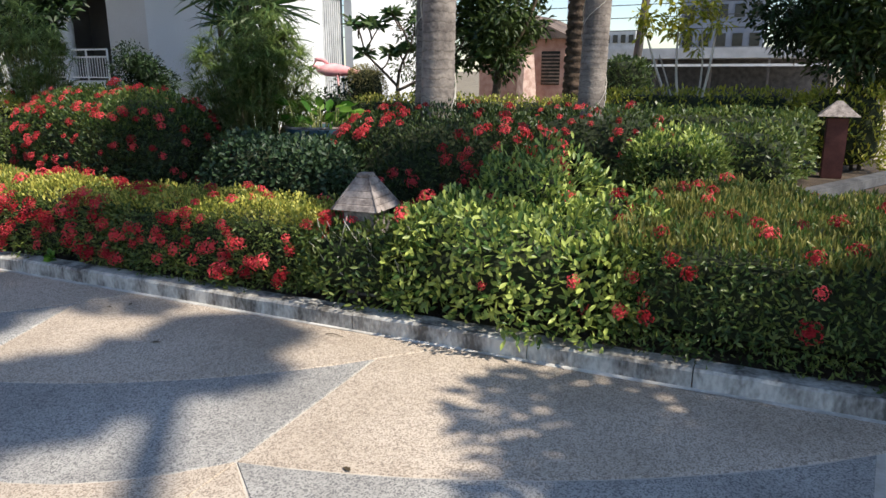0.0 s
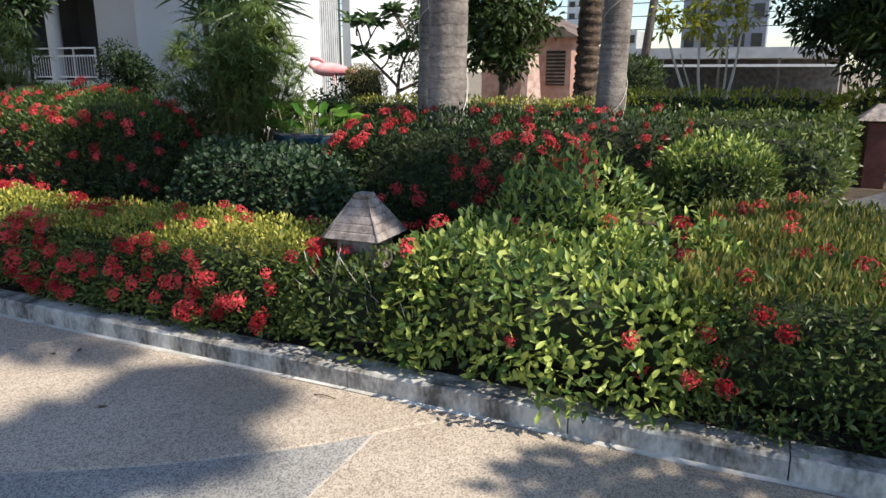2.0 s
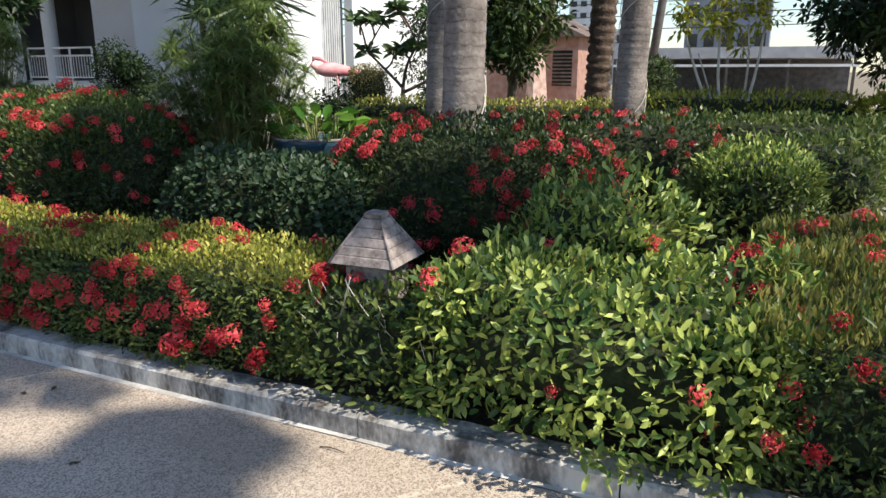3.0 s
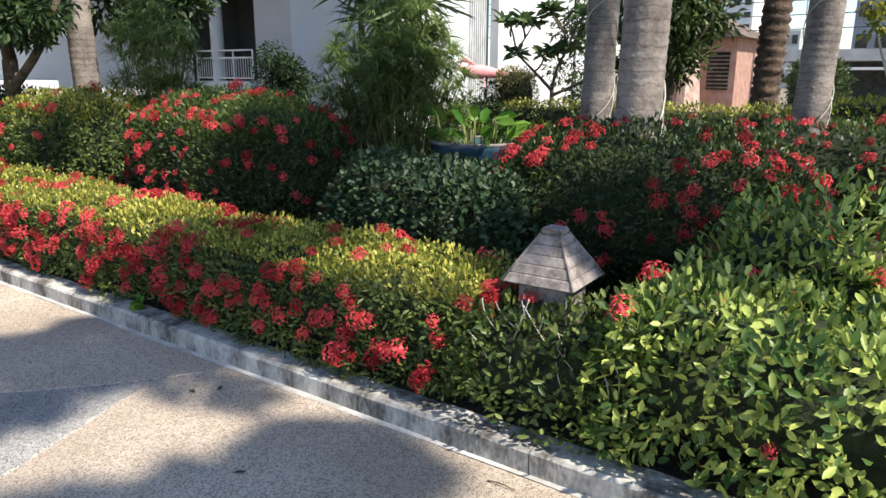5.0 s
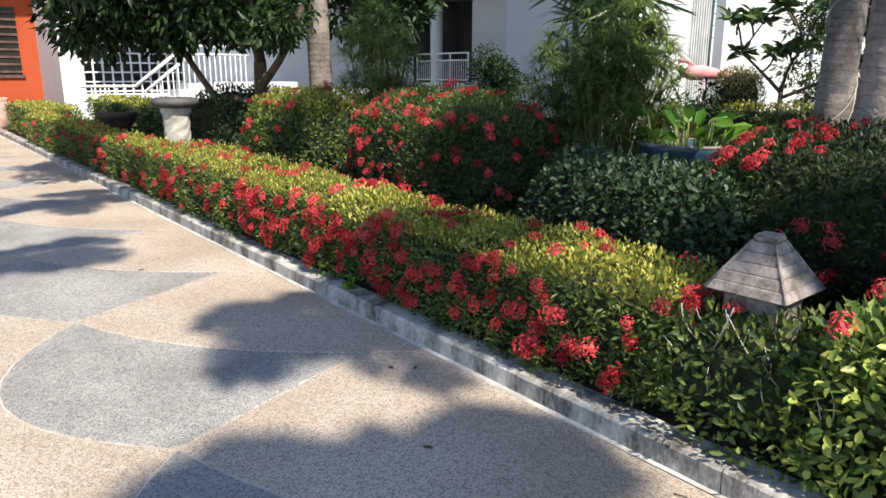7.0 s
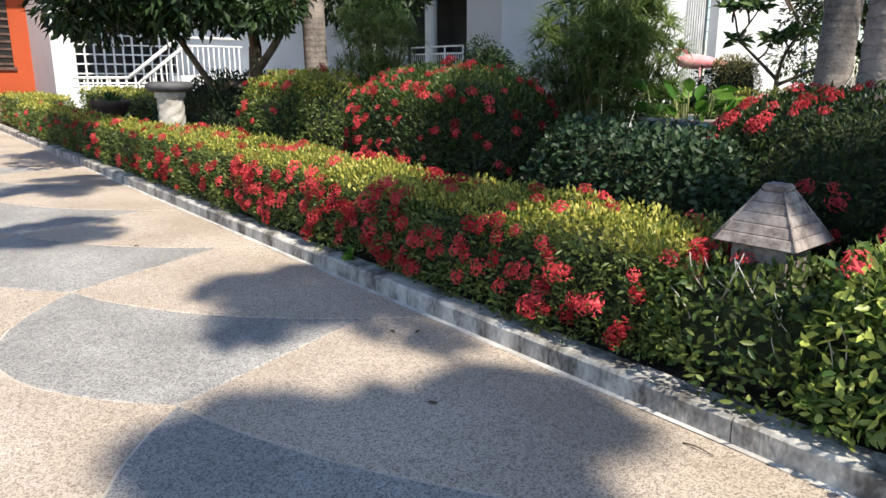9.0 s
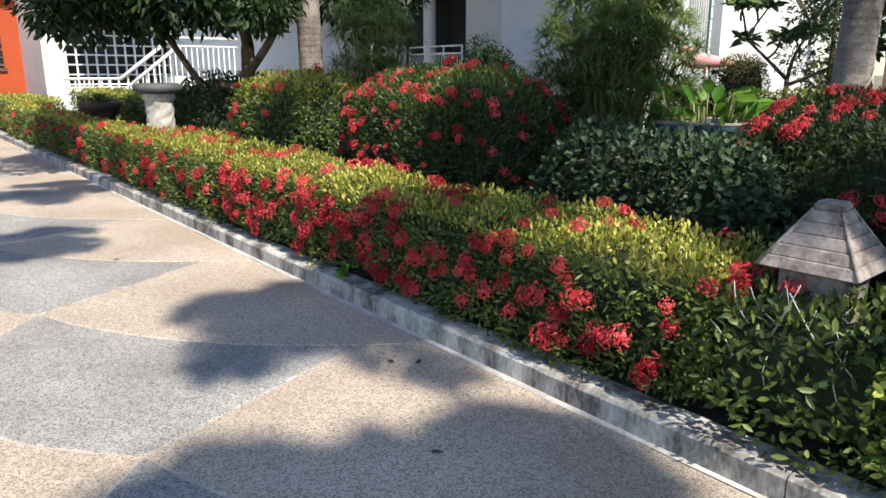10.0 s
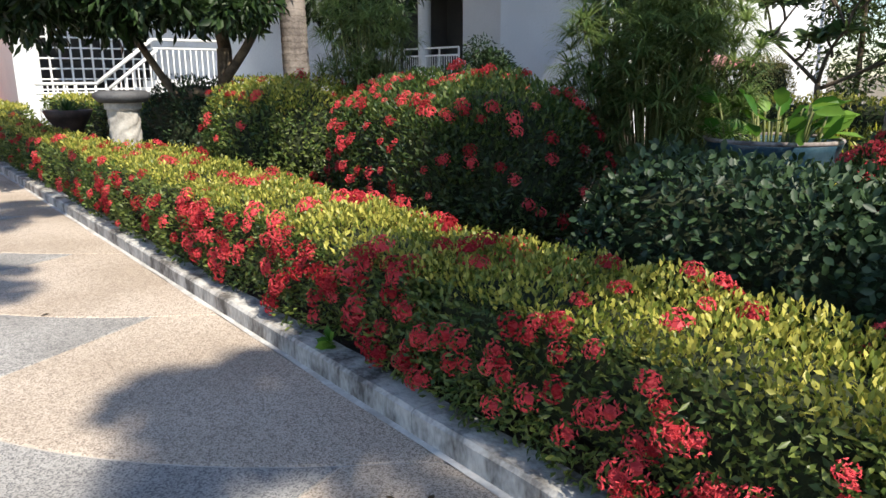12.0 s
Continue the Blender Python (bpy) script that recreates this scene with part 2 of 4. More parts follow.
def tube_np(points, radii, sides=8):
    """A tube round a polyline."""
    pts = np.array(points, float)
    rad = np.broadcast_to(np.array(radii, float), (len(pts),))
    tan = np.gradient(pts, axis=0)
    tan /= np.linalg.norm(tan, axis=1)[:, None] + 1e-9
    ref = np.array([0.0, 0.0, 1.0]) if abs(tan[0][2]) < 0.9 else np.array([1.0, 0.0, 0.0])
    u = np.cross(tan, ref)
    u /= np.linalg.norm(u, axis=1)[:, None] + 1e-9
    v = np.cross(tan, u)
    a = np.linspace(0, 2 * np.pi, sides, endpoint=False)
    ring = pts[:, None] + rad[:, None, None] * (np.cos(a)[None, :, None] * u[:, None] + np.sin(a)[None, :, None] * v[:, None])
    verts = np.vstack([ring.reshape(-1, 3), pts[:1], pts[-1:]])
    f = []
    n = len(pts)
    for i in range(n - 1):
        for j in range(sides):
            p, q = i * sides + j, i * sides + (j + 1) % sides
            f += [(p, q, q + sides), (p, q + sides, p + sides)]
    for j in range(sides):
        f += [(n * sides, (j + 1) % sides, j), (n * sides + 1, (n - 1) * sides + j, (n - 1) * sides + (j + 1) % sides)]
    return verts, np.array(f)


def join_np(pieces):
    vs, fs, off = [], [], 0
    for v, f in pieces:
        vs.append(v)
        fs.append(f + off)
        off += len(v)
    return np.vstack(vs), np.vstack(fs)


LEAF5 = (np.array([(0, 0, 0), (-0.5, 0.55, 0.08), (0, 0.5, 0), (0.5, 0.55, 0.08), (0, 1, -0.12)]), np.array([(0, 2, 1), (0, 3, 2), (1, 2, 4), (2, 3, 4)]))
LEAF4 = (np.array([(0, 0, 0), (-0.5, 0.5, 0.0), (0.5, 0.5, 0.0), (0, 1, 0.0)]), np.array([(0, 2, 1), (1, 2, 3)]))
BLADE = (np.array([(-0.35, 0, 0), (0.35, 0, 0), (-0.5, 0.45, 0.03), (0.5, 0.45, 0.03), (-0.3, 0.8, -0.04), (0.3, 0.8, -0.04), (0, 1, -0.16)]),
         np.array([(0, 1, 3), (0, 3, 2), (2, 3, 5), (2, 5, 4), (4, 5, 6)]))
ROUND = (np.array([(0, 0, 0), (-0.4, 0.3, 0.05), (0.4, 0.3, 0.05), (-0.45, 0.68, 0.05), (0.45, 0.68, 0.05), (0, 0.5, -0.03), (0, 1, -0.05)]),
         np.array([(0, 5, 1), (0, 2, 5), (1, 5, 3), (5, 2, 4), (3, 5, 6), (5, 4, 6)]))


def unit(a):
    return a / (np.linalg.norm(a, axis=-1, keepdims=True) + 1e-9)


def leaves_np(pos, axis, length, width, shape=LEAF5, face=None):
    """Leaves at pos that grow along axis; face: the way that their upper side looks."""
    n = len(pos)
    axis = unit(axis)
    face = face if face is not None else rng.normal(size=(n, 3)) + np.array([0, 0, 1.0])
    side = unit(np.cross(axis, face))
    up = np.cross(side, axis)
    L = np.broadcast_to(np.asarray(length, float), (n,))[:, None, None]
    W = np.broadcast_to(np.asarray(width, float), (n,))[:, None, None]
    tv, tf = shape
    v = pos[:, None] + side[:, None] * tv[None, :, 0:1] * W + axis[:, None] * tv[None, :, 1:2] * L + up[:, None] * tv[None, :, 2:3] * L
    f = tf[None] + (np.arange(n) * len(tv))[:, None, None]
    return v.reshape(-1, 3), f.reshape(-1, 3)


def lumps(p, scale, amp, seed=0.0):
    """Smooth uneven swelling at the points p."""
    q = p * scale + seed
    return amp * (np.sin(q[:, 0] * 2.1 + 1.3 * np.sin(q[:, 1] * 1.7)) + np.sin(q[:, 1] * 2.6 + 1.1 * np.sin(q[:, 2] * 2.3 + q[:, 0])) + np.sin(q[:, 2] * 3.1 + q[:, 0] * 1.9)) / 3


def round_box_points(n, half, radius, seed=0.0, amp=0.05, bottom=False):
    """Random points and outward normals on a rounded, uneven box about the origin."""
    h = np.array(half, float)
    areas = np.array([h[1] * h[2], h[1] * h[2], h[0] * h[2], h[0] * h[2], h[0] * h[1], h[0] * h[1] * (1.0 if bottom else 0.0)])
    side = rng.choice(6, n, p=areas / areas.sum())
    p = rng.uniform(-1, 1, (n, 3)) * h
    ax, sg = side // 2, np.where(side % 2 == 0, 1.0, -1.0)
    sg = np.where(ax == 2, -sg * -1.0, sg)
    p[np.arange(n), ax] = sg * h[ax]
    inner = np.maximum(h - np.minimum(radius, h * 0.98), 0.0)
    c = np.clip(p, -inner, inner)
    nr = unit(p - c)
    r = np.minimum(radius, h * 0.98)
    q = c + nr * r
    q += nr * (lumps(q, 3.0, amp, seed) + lumps(q, 8.0, amp * 0.5, seed + 2))[:, None]
    return q, nr


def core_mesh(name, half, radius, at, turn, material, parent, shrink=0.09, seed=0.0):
    """A dark hull inside a clipped shrub; its colour stands in for inner shade."""
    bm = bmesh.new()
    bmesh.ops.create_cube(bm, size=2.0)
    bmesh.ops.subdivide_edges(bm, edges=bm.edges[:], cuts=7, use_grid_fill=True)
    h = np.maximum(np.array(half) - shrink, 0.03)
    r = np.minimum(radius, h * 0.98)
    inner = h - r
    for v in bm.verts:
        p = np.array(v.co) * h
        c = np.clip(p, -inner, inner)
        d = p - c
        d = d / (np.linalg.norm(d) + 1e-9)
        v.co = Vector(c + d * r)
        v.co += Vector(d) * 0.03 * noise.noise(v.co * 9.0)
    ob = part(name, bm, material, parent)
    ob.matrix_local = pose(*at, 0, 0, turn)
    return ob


def flower_head_mesh(seed, material, florets=13, r=0.045):
    g = np.random.default_rng(seed)
    i = np.arange(florets) + 0.5
    d = np.stack([np.sqrt(1 - (1 - 0.95 * i / florets) ** 2) * np.cos(2.39996 * i), np.sqrt(1 - (1 - 0.95 * i / florets) ** 2) * np.sin(2.39996 * i), 1 - 0.95 * i / florets], 1)
    d = unit(d + g.normal(size=(florets, 3)) * 0.12)
    p = d * r * g.uniform(0.78, 1.2, (florets, 1))
    out = []
    for k in range(2):
        a = unit(np.cross(d, g.normal(size=(florets, 3))))
        b = np.cross(d, a)
        w, l = r * 0.085, r * 0.27
        v = np.stack([p - a * l + d * 0.006, p + b * w, p + a * l + d * 0.006, p - b * w], 1)
        f = np.array([(0, 1, 2), (0, 2, 3)])[None] + (np.arange(florets) * 4)[:, None, None]
        out.append((v.reshape(-1, 3), f.reshape(-1, 3)))
    a = np.linspace(0, 2 * np.pi, 6, endpoint=False)
    dome = np.vstack([np.stack([0.55 * r * np.cos(a), 0.55 * r * np.sin(a), 0 * a], 1), [[0, 0, 0.66 * r]]])
    out.append((dome, np.array([(i, (i + 1) % 6, 6) for i in range(6)])))
    v, f = join_np(out)
    me = bpy.data.meshes.new("flower_head")
    me.from_pydata(v.tolist(), [], f.tolist())
    me.materials.append(material)
    return me


HEADS = [flower_head_mesh(50 + k, M_RED, 36, r) for k, r in enumerate((0.045, 0.05, 0.038, 0.05, 0.042))]


def flower_heads(parent, pos, nrm, scale=(0.8, 1.25)):
    for p, n in zip(pos, nrm):
        ob = new("flower_head", HEADS[rng.integers(len(HEADS))])
        q = Vector(n).to_track_quat("Z", "Y").to_matrix().to_4x4()
        s = rng.uniform(*scale)
        ob.parent = parent
        ob.matrix_local = Matrix.Translation(Vector(p)) @ q @ Matrix.Rotation(rng.uniform(0, 6.28), 4, "Z") @ Matrix.Diagonal((s, s, s, 1))


def clipped_shrub(name, label, centre, half, radius, turn, leaf_mat, top_mat=None, density=1500, leaf=(0.05, 0.02), shape=LEAF5, flowers=0, category="shrub", amp=0.06, outward=0.9, upward=0.5, seed=0.0, top_bias=0.0, head_scale=(0.55, 1.1), base=0.08, group="", flower_top=0.5, core=True, spread=0.8):
    """A shrub or a length of hedge, clipped to a rounded uneven block; centre is on the ground."""
    ob = thing(name, label, category, (centre[0], centre[1], base), group, turn=turn)
    hx, hy, hz = half
    area = 4 * (hx + hy) * hz * 2 / 2 + 4 * hx * hy
    n = int(area * density)
    if top_mat:
        n = int(n * 1.3)
    q, nr = round_box_points(n, half, radius, seed, amp)
    q[:, 2] += hz
    keep = q[:, 2] > 0.02
    q, nr = q[keep], nr[keep]
    n = len(q)
    q = q - nr * (rng.random(n) ** 2 * 0.12)[:, None] + rng.normal(size=(n, 3)) * 0.012
    axis = nr * outward + np.array([0, 0, upward]) + rng.normal(size=(n, 3)) * spread
    L = leaf[0] * rng.uniform(0.65, 1.25, n)
    W = leaf[1] * rng.uniform(0.75, 1.2, n)
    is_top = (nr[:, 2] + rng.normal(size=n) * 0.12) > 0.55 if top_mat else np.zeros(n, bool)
    face = nr + rng.normal(size=(n, 3)) * 0.55 + np.array([0, 0, 0.4])
    v, f = leaves_np(q[~is_top], axis[~is_top], L[~is_top], W[~is_top], shape, face[~is_top])
    mesh_np("foliage", v, f, leaf_mat, ob)
    # upward facing leaves take top_mat, usually a lighter colour that mimics sunlight
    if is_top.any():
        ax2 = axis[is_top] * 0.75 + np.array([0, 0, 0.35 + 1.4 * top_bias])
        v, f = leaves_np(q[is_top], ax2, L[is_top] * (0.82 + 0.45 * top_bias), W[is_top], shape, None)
        mesh_np("young_growth", v, f, top_mat, ob, "top shoots, mostly coloured lighter for sunlight")
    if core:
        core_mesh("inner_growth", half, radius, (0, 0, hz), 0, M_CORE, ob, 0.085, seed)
    if flowers:
        p, fn = round_box_points(flowers * 3, half, radius, seed, amp)
        p[:, 2] += hz
        # flowers grow in loose groups
        g = lumps(p, 2.3, 0.5, seed + 4) + rng.normal(size=len(p)) * 2.0 + np.where(fn[:, 2] > 0.6, flower_top - 0.5, 0.0)
        low = p[:, 2] > 0.12
        order = np.argsort(-(g + np.where(low, 0, -9)))[:flowers]
        flower_heads(ob, p[order] + fn[order] * 0.02, fn[order] + np.array([0, 0, 0.35]), head_scale)
    return ob

# ---- ground, kerb, garden bed ----
KERB_Y, KERB_W, KERB_H = 3.535, 0.16, 0.105
bm = bmesh.new()
bmesh.ops.create_grid(bm, x_segments=2, y_segments=2, size=900)
ground = part("ground", bm, M_GROUND)
ground.location.z = -0.04
tagged(ground, "dry sandy ground reaching to the distance", "ground", kind="structure")

pavement = box("pavement", -24.7, 9.0, -9.0, KERB_Y, -0.035, -0.006, M_MORTAR)
tagged(pavement, "exposed aggregate paving in beige and grey fans with pale joints", "pavement", kind="structure")

bed = box("garden_bed", -24.6, 9.0, KERB_Y + KERB_W, 14.9, -0.03, 0.085, M_SOIL)
tagged(bed, "dark soil of the planted garden bed behind the kerb", "garden bed", kind="structure")

# ---- building, far wing with balcony ----


def wall(name, x0, x1, y0, y1, z0, z1, material, label):
    ob = box(name, x0, x1, y0, y1, z0, z1, material)
    return tagged(ob, label, "wall", kind="structure")


wall("wall_orange", -25.0, -24.7, -9.0, 5.0, -0.03, 6.5, M_ORANGE, "orange painted wall with a dark window")
wall("wall_return", -25.0, -21.8, 5.0, 5.5, -0.03, 6.5, M_WHITE, "white rendered end wall beside the lattice")
wall("wall_white", -22.3, -22.0, 8.2, 15.7, -0.03, 6.5, M_WHITE, "white rendered wall behind the trees")
wall("wall_left_of_balcony", -22.0, -21.3, 15.4, 15.7, -0.03, 6.5, M_WHITE, "white rendered wall end beside the balcony")
wall("wall_balcony_right", -18.6, -16.5, 16.0, 16.3, -0.03, 6.5, M_GREYWALLP, "rendered wall beside the balcony, greyed for shade")
wall("wall_front", -16.5, -12.95, 15.5, 15.8, -0.03, 6.5, M_BLUEWALL, "rendered house wall tinted blue grey for shade")
wall("wall_sunlit", -13.25, -12.95, 15.8, 19.0, -0.03, 6.5, M_WHITE, "white rendered house wall in full sun")
wall("wall_sunlit_far", -13.25, -12.95, 20.7, 27.0, -0.03, 6.5, M_WHITE, "white rendered house wall in full sun")
wall("wall_over_door", -13.25, -12.95, 19.0, 20.7, 4.2, 6.5, M_WHITE, "white wall over a tall recess")
wall("wall_balcony_over", -21.3, -16.9, 15.7, 16.0, 4.0, 6.5, M_WHITE, "white balcony beam and wall above")
wall("wall_balcony_back", -22.3, -16.5, 18.2, 18.5, -0.03, 6.5, M_INTERIOR, "back wall of the balcony, coloured dark for shade")
wall("wall_balcony_side", -22.3, -22.0, 15.7, 18.2, -0.03, 6.5, M_INTERIOR, "side wall of the balcony, coloured dark for shade")
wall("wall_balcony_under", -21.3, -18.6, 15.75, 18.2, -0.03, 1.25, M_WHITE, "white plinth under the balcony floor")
wall("wall_balcony_inner", -18.6, -18.3, 16.3, 18.2, -0.03, 6.5, M_INTERIOR, "inner wall of the balcony, coloured dark for shade")
tagged(box("ceiling", -22.3, -18.3, 16.0, 18.5, 4.05, 4.2, M_WHITE), "white balcony ceiling", "ceiling", kind="structure")
# three slabs above the view, added only to shade the walls below
tagged(box("eave", -16.6, -12.0, 13.9, 15.5, 4.6, 4.8, M_WHITE), "unseen white eave added to shade the house wall", "eave", kind="structure")
tagged(box("shade_slab", -22.0, -18.9, 5.7, 14.6, 4.5, 4.65, M_WHITE), "unseen white slab added to shade the lattice and wall", "roof", kind="structure")
tagged(box("balcony_shade_slab", -22.0, -16.7, 14.8, 15.7, 4.6, 4.8, M_WHITE), "unseen white eave added to shade the balcony", "eave", kind="structure")
tagged(box("roof", -25.2, -12.8, 15.3, 27.5, 6.5, 6.7, M_WHITE), "flat white roof of the house", "roof", kind="structure")
tagged(box("roof_end", -29.0, -21.6, -9.2, 15.3, 6.5, 6.7, M_WHITE), "flat white roof of the house", "roof", kind="structure")
wall("wall_lattice_back", -24.6, -24.4, 5.5, 15.4, -0.03, 6.5, M_INTERIOR, "wall behind the lattice, coloured dark for shade")
wall("wall_lattice_top", -22.1, -21.8, 5.5, 8.2, 4.4, 6.5, M_WHITE, "white wall over the lattice")
wall("wall_lattice_base", -22.1, -21.8, 5.5, 8.2, -0.03, 1.0, M_WHITE, "white low wall under the lattice")

win = thing("window_1", "dark slatted window in the orange wall", "window", (-24.69, 3.2, 1.4), kind="structure")
box("window_frame", 0, 0.06, 0.0, 1.4, 0.0, 0.08, M_BROWNPOT, win)
box("pane", -0.002, 0.02, 0.06, 1.34, 0.08, 1.9, M_DARKWIN, win)
for k in range(9):
    box("slat", 0.02, 0.05, 0.06, 1.34, 0.14 + k * 0.2, 0.20 + k * 0.2, M_BROWNPOT, win)

column = thing("column", "round white balcony column", "column", (-20.35, 15.95, 1.25), kind="structure")
bm = bmesh.new()
bmesh.ops.create_cone(bm, segments=20, radius1=0.2, radius2=0.2, depth=2.75, cap_ends=True)
bmesh.ops.translate(bm, verts=bm.verts[:], vec=(0, 0, 1.375))
part("shaft", bm, M_WHITE, column)


def railing(name, label, at, length, turn, height=0.95, gap=0.11):
    ob = thing(name, label, "railing", at, turn=turn)
    box("top_rail", 0, length, -0.025, 0.025, height - 0.05, height, M_WHITEMETAL, ob, bevel=0.006)
    box("middle_rail", 0, length, -0.02, 0.02, height - 0.27, height - 0.22, M_WHITEMETAL, ob)
    box("bottom_rail", 0, length, -0.02, 0.02, 0.08, 0.12, M_WHITEMETAL, ob)
    k = int(length / gap)
    for i in range(k + 1):
        x = i * length / k
        t = 0.022 if i % 8 == 0 else 0.009
        box("post" if i % 8 == 0 else "baluster", x - t, x + t, -t, t, 0.0 if i % 8 == 0 else 0.1, height - (0.03 if i % 8 == 0 else 0.24), M_WHITEMETAL, ob)
    return ob


railing("balcony_railing", "white metal balcony railing with thin balusters", (-21.3, 15.85, 1.25), 2.7, 0)

# lattice screen
lattice = thing("lattice_screen", "white square lattice screen over dim openings", "lattice", (-21.9, 5.5, 1.0), kind="structure")
for k in range(12):
    box("upright_bar", -0.03, 0.03, 0.02 + k * 0.24, 0.06 + k * 0.24, 0.0, 3.4, M_WHITEMETAL, lattice)
for k in range(14):
    box("cross_bar", -0.025, 0.025, 0.0, 2.7, 0.05 + k * 0.245, 0.085 + k * 0.245, M_WHITEMETAL, lattice)

# stairs beside the lattice
stairs = thing("stairs", "white concrete steps rising to the landing", "stairs", (-21.8, 6.3, 0.0), kind="structure")
for k in range(7):
    box("step", 0.0, 1.0, k * 0.26, 2.2, 0.0 if k == 0 else 0.08 + k * 0.17, 0.25 + k * 0.17, M_WHITE, stairs)
landing = box("landing", -22.0, -20.6, 8.5, 11.0, -0.03, 1.3, M_WHITE)
tagged(landing, "white concrete landing at the head of the steps", "landing", kind="structure")
rail = thing("stair_railing", "white metal stair handrail with balusters", "railing", (-20.75, 0, 0))


def bar_np(p, q, r=0.03, sides=6):
    return tube_np([p, q], [r, r], sides)


def bar(name, p, q, r, material, parent, sides=6, label=""):
    v, f = bar_np(p, q, r, sides)
    return mesh_np(name, v, f, material, parent, label)


bar("low_rail", (0, 5.2, 1.21), (0, 6.5, 1.21), 0.04, M_WHITEMETAL, rail)
bar("low_rail", (0, 5.2, 1.0), (0, 6.6, 1.0), 0.03, M_WHITEMETAL, rail)
bar("hand_rail", (0, 6.5, 1.21), (0, 7.85, 2.24), 0.05, M_WHITEMETAL, rail)
bar("hand_rail", (0, 6.75, 1.08), (0, 7.95, 2.0), 0.045, M_WHITEMETAL, rail)
bar("top_rail", (0, 7.85, 2.24), (0, 9.6, 2.24), 0.04, M_WHITEMETAL, rail)
bar("top_rail", (0, 7.85, 2.03), (0, 9.6, 2.03), 0.03, M_WHITEMETAL, rail)
for k in range(7):
    y = 5.25 + k * 0.2
    bar("baluster", (0, y, 0.08), (0, y, 1.2), 0.016, M_WHITEMETAL, rail, 5)
for k in range(21):
    y = 6.6 + k * 0.145
    z1 = min(1.0 + (y - 6.6) * 0.76, 2.03)
    bar("baluster", (0, y, 0.1 if k % 6 == 0 else 0.25), (0, y, z1), 0.016, M_WHITEMETAL, rail, 5)

door = thing("door_1", "grey green ribbed shutter in a tall recess", "door", (-13.4, 19.0, 0.1), kind="structure")
box("panel", -0.1, 0.0, 0.0, 1.7, 0.0, 4.2, M_TIN, door)
for k in range(14):
    box("rib", 0.0, 0.03, 0.04 + k * 0.12, 0.09 + k * 0.12, 0.0, 4.15, M_TIN, door)
wall("wall_recess", -14.2, -13.5, 18.6, 21.0, -0.03, 6.5, M_WHITE, "white wall behind the shutter")

# ---- front hedge along the kerb ----
HEDGE = "clipped red ixora hedge along the kerb"
n_sections = 0


def hedge_piece(x0, x1, y0, y1, top, label, leaf_mat, top_mat, **kw):
    hz = (top - 0.08) / 2
    return clipped_shrub("hedge", label, ((x0 + x1) / 2, (y0 + y1) / 2), ((x1 - x0) / 2, (y1 - y0) / 2, hz), kw.pop("radius", 0.13), 0, leaf_mat, top_mat, category="hedge", group=kw.pop("group", "hedge along the kerb"), **kw)


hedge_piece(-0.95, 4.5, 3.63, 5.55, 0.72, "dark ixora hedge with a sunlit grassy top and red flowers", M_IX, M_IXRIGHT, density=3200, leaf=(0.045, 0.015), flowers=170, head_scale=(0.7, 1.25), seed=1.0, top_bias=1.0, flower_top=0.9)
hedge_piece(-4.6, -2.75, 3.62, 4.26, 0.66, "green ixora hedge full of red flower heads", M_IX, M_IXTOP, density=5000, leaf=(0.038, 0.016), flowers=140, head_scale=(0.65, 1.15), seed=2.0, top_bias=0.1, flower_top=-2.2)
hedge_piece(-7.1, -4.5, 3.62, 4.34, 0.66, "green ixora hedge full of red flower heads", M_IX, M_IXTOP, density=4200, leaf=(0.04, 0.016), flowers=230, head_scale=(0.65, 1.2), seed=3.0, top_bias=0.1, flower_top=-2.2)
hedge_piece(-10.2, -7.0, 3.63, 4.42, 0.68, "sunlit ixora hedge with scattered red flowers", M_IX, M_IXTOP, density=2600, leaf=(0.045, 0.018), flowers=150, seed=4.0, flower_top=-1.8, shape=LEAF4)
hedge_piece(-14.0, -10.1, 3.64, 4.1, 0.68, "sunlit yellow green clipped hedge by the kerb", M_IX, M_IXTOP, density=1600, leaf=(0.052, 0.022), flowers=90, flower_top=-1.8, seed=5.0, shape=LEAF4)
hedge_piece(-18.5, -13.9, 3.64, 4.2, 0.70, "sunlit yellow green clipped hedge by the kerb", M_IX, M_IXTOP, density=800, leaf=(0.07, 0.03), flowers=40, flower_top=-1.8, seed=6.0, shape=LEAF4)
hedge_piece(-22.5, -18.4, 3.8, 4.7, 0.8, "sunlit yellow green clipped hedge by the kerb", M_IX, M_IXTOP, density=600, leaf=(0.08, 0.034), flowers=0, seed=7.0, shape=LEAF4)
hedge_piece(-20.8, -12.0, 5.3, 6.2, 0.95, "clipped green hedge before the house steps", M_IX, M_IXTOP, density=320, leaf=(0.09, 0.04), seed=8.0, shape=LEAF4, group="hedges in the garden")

# lime green shrub that breaks the hedge
clipped_shrub("lime_shrub", "lime green broad leaved shrub grown into the hedge", (-1.45, 4.02), (0.8, 0.44, 0.325), 0.28, -3, M_LIME, None, density=2300, leaf=(0.062, 0.026), shape=ROUND, flowers=22, seed=9.0, amp=0.15, outward=0.8, upward=0.4)

clipped_shrub("lime_shrub", "lime green broad leaved shrub rising behind the hedge", (-1.72, 4.9), (0.5, 0.36, 0.4), 0.3, 0, M_LIME, None, density=2000, leaf=(0.066, 0.026), shape=ROUND, flowers=8, seed=9.7, amp=0.22, outward=0.8, upward=0.6)

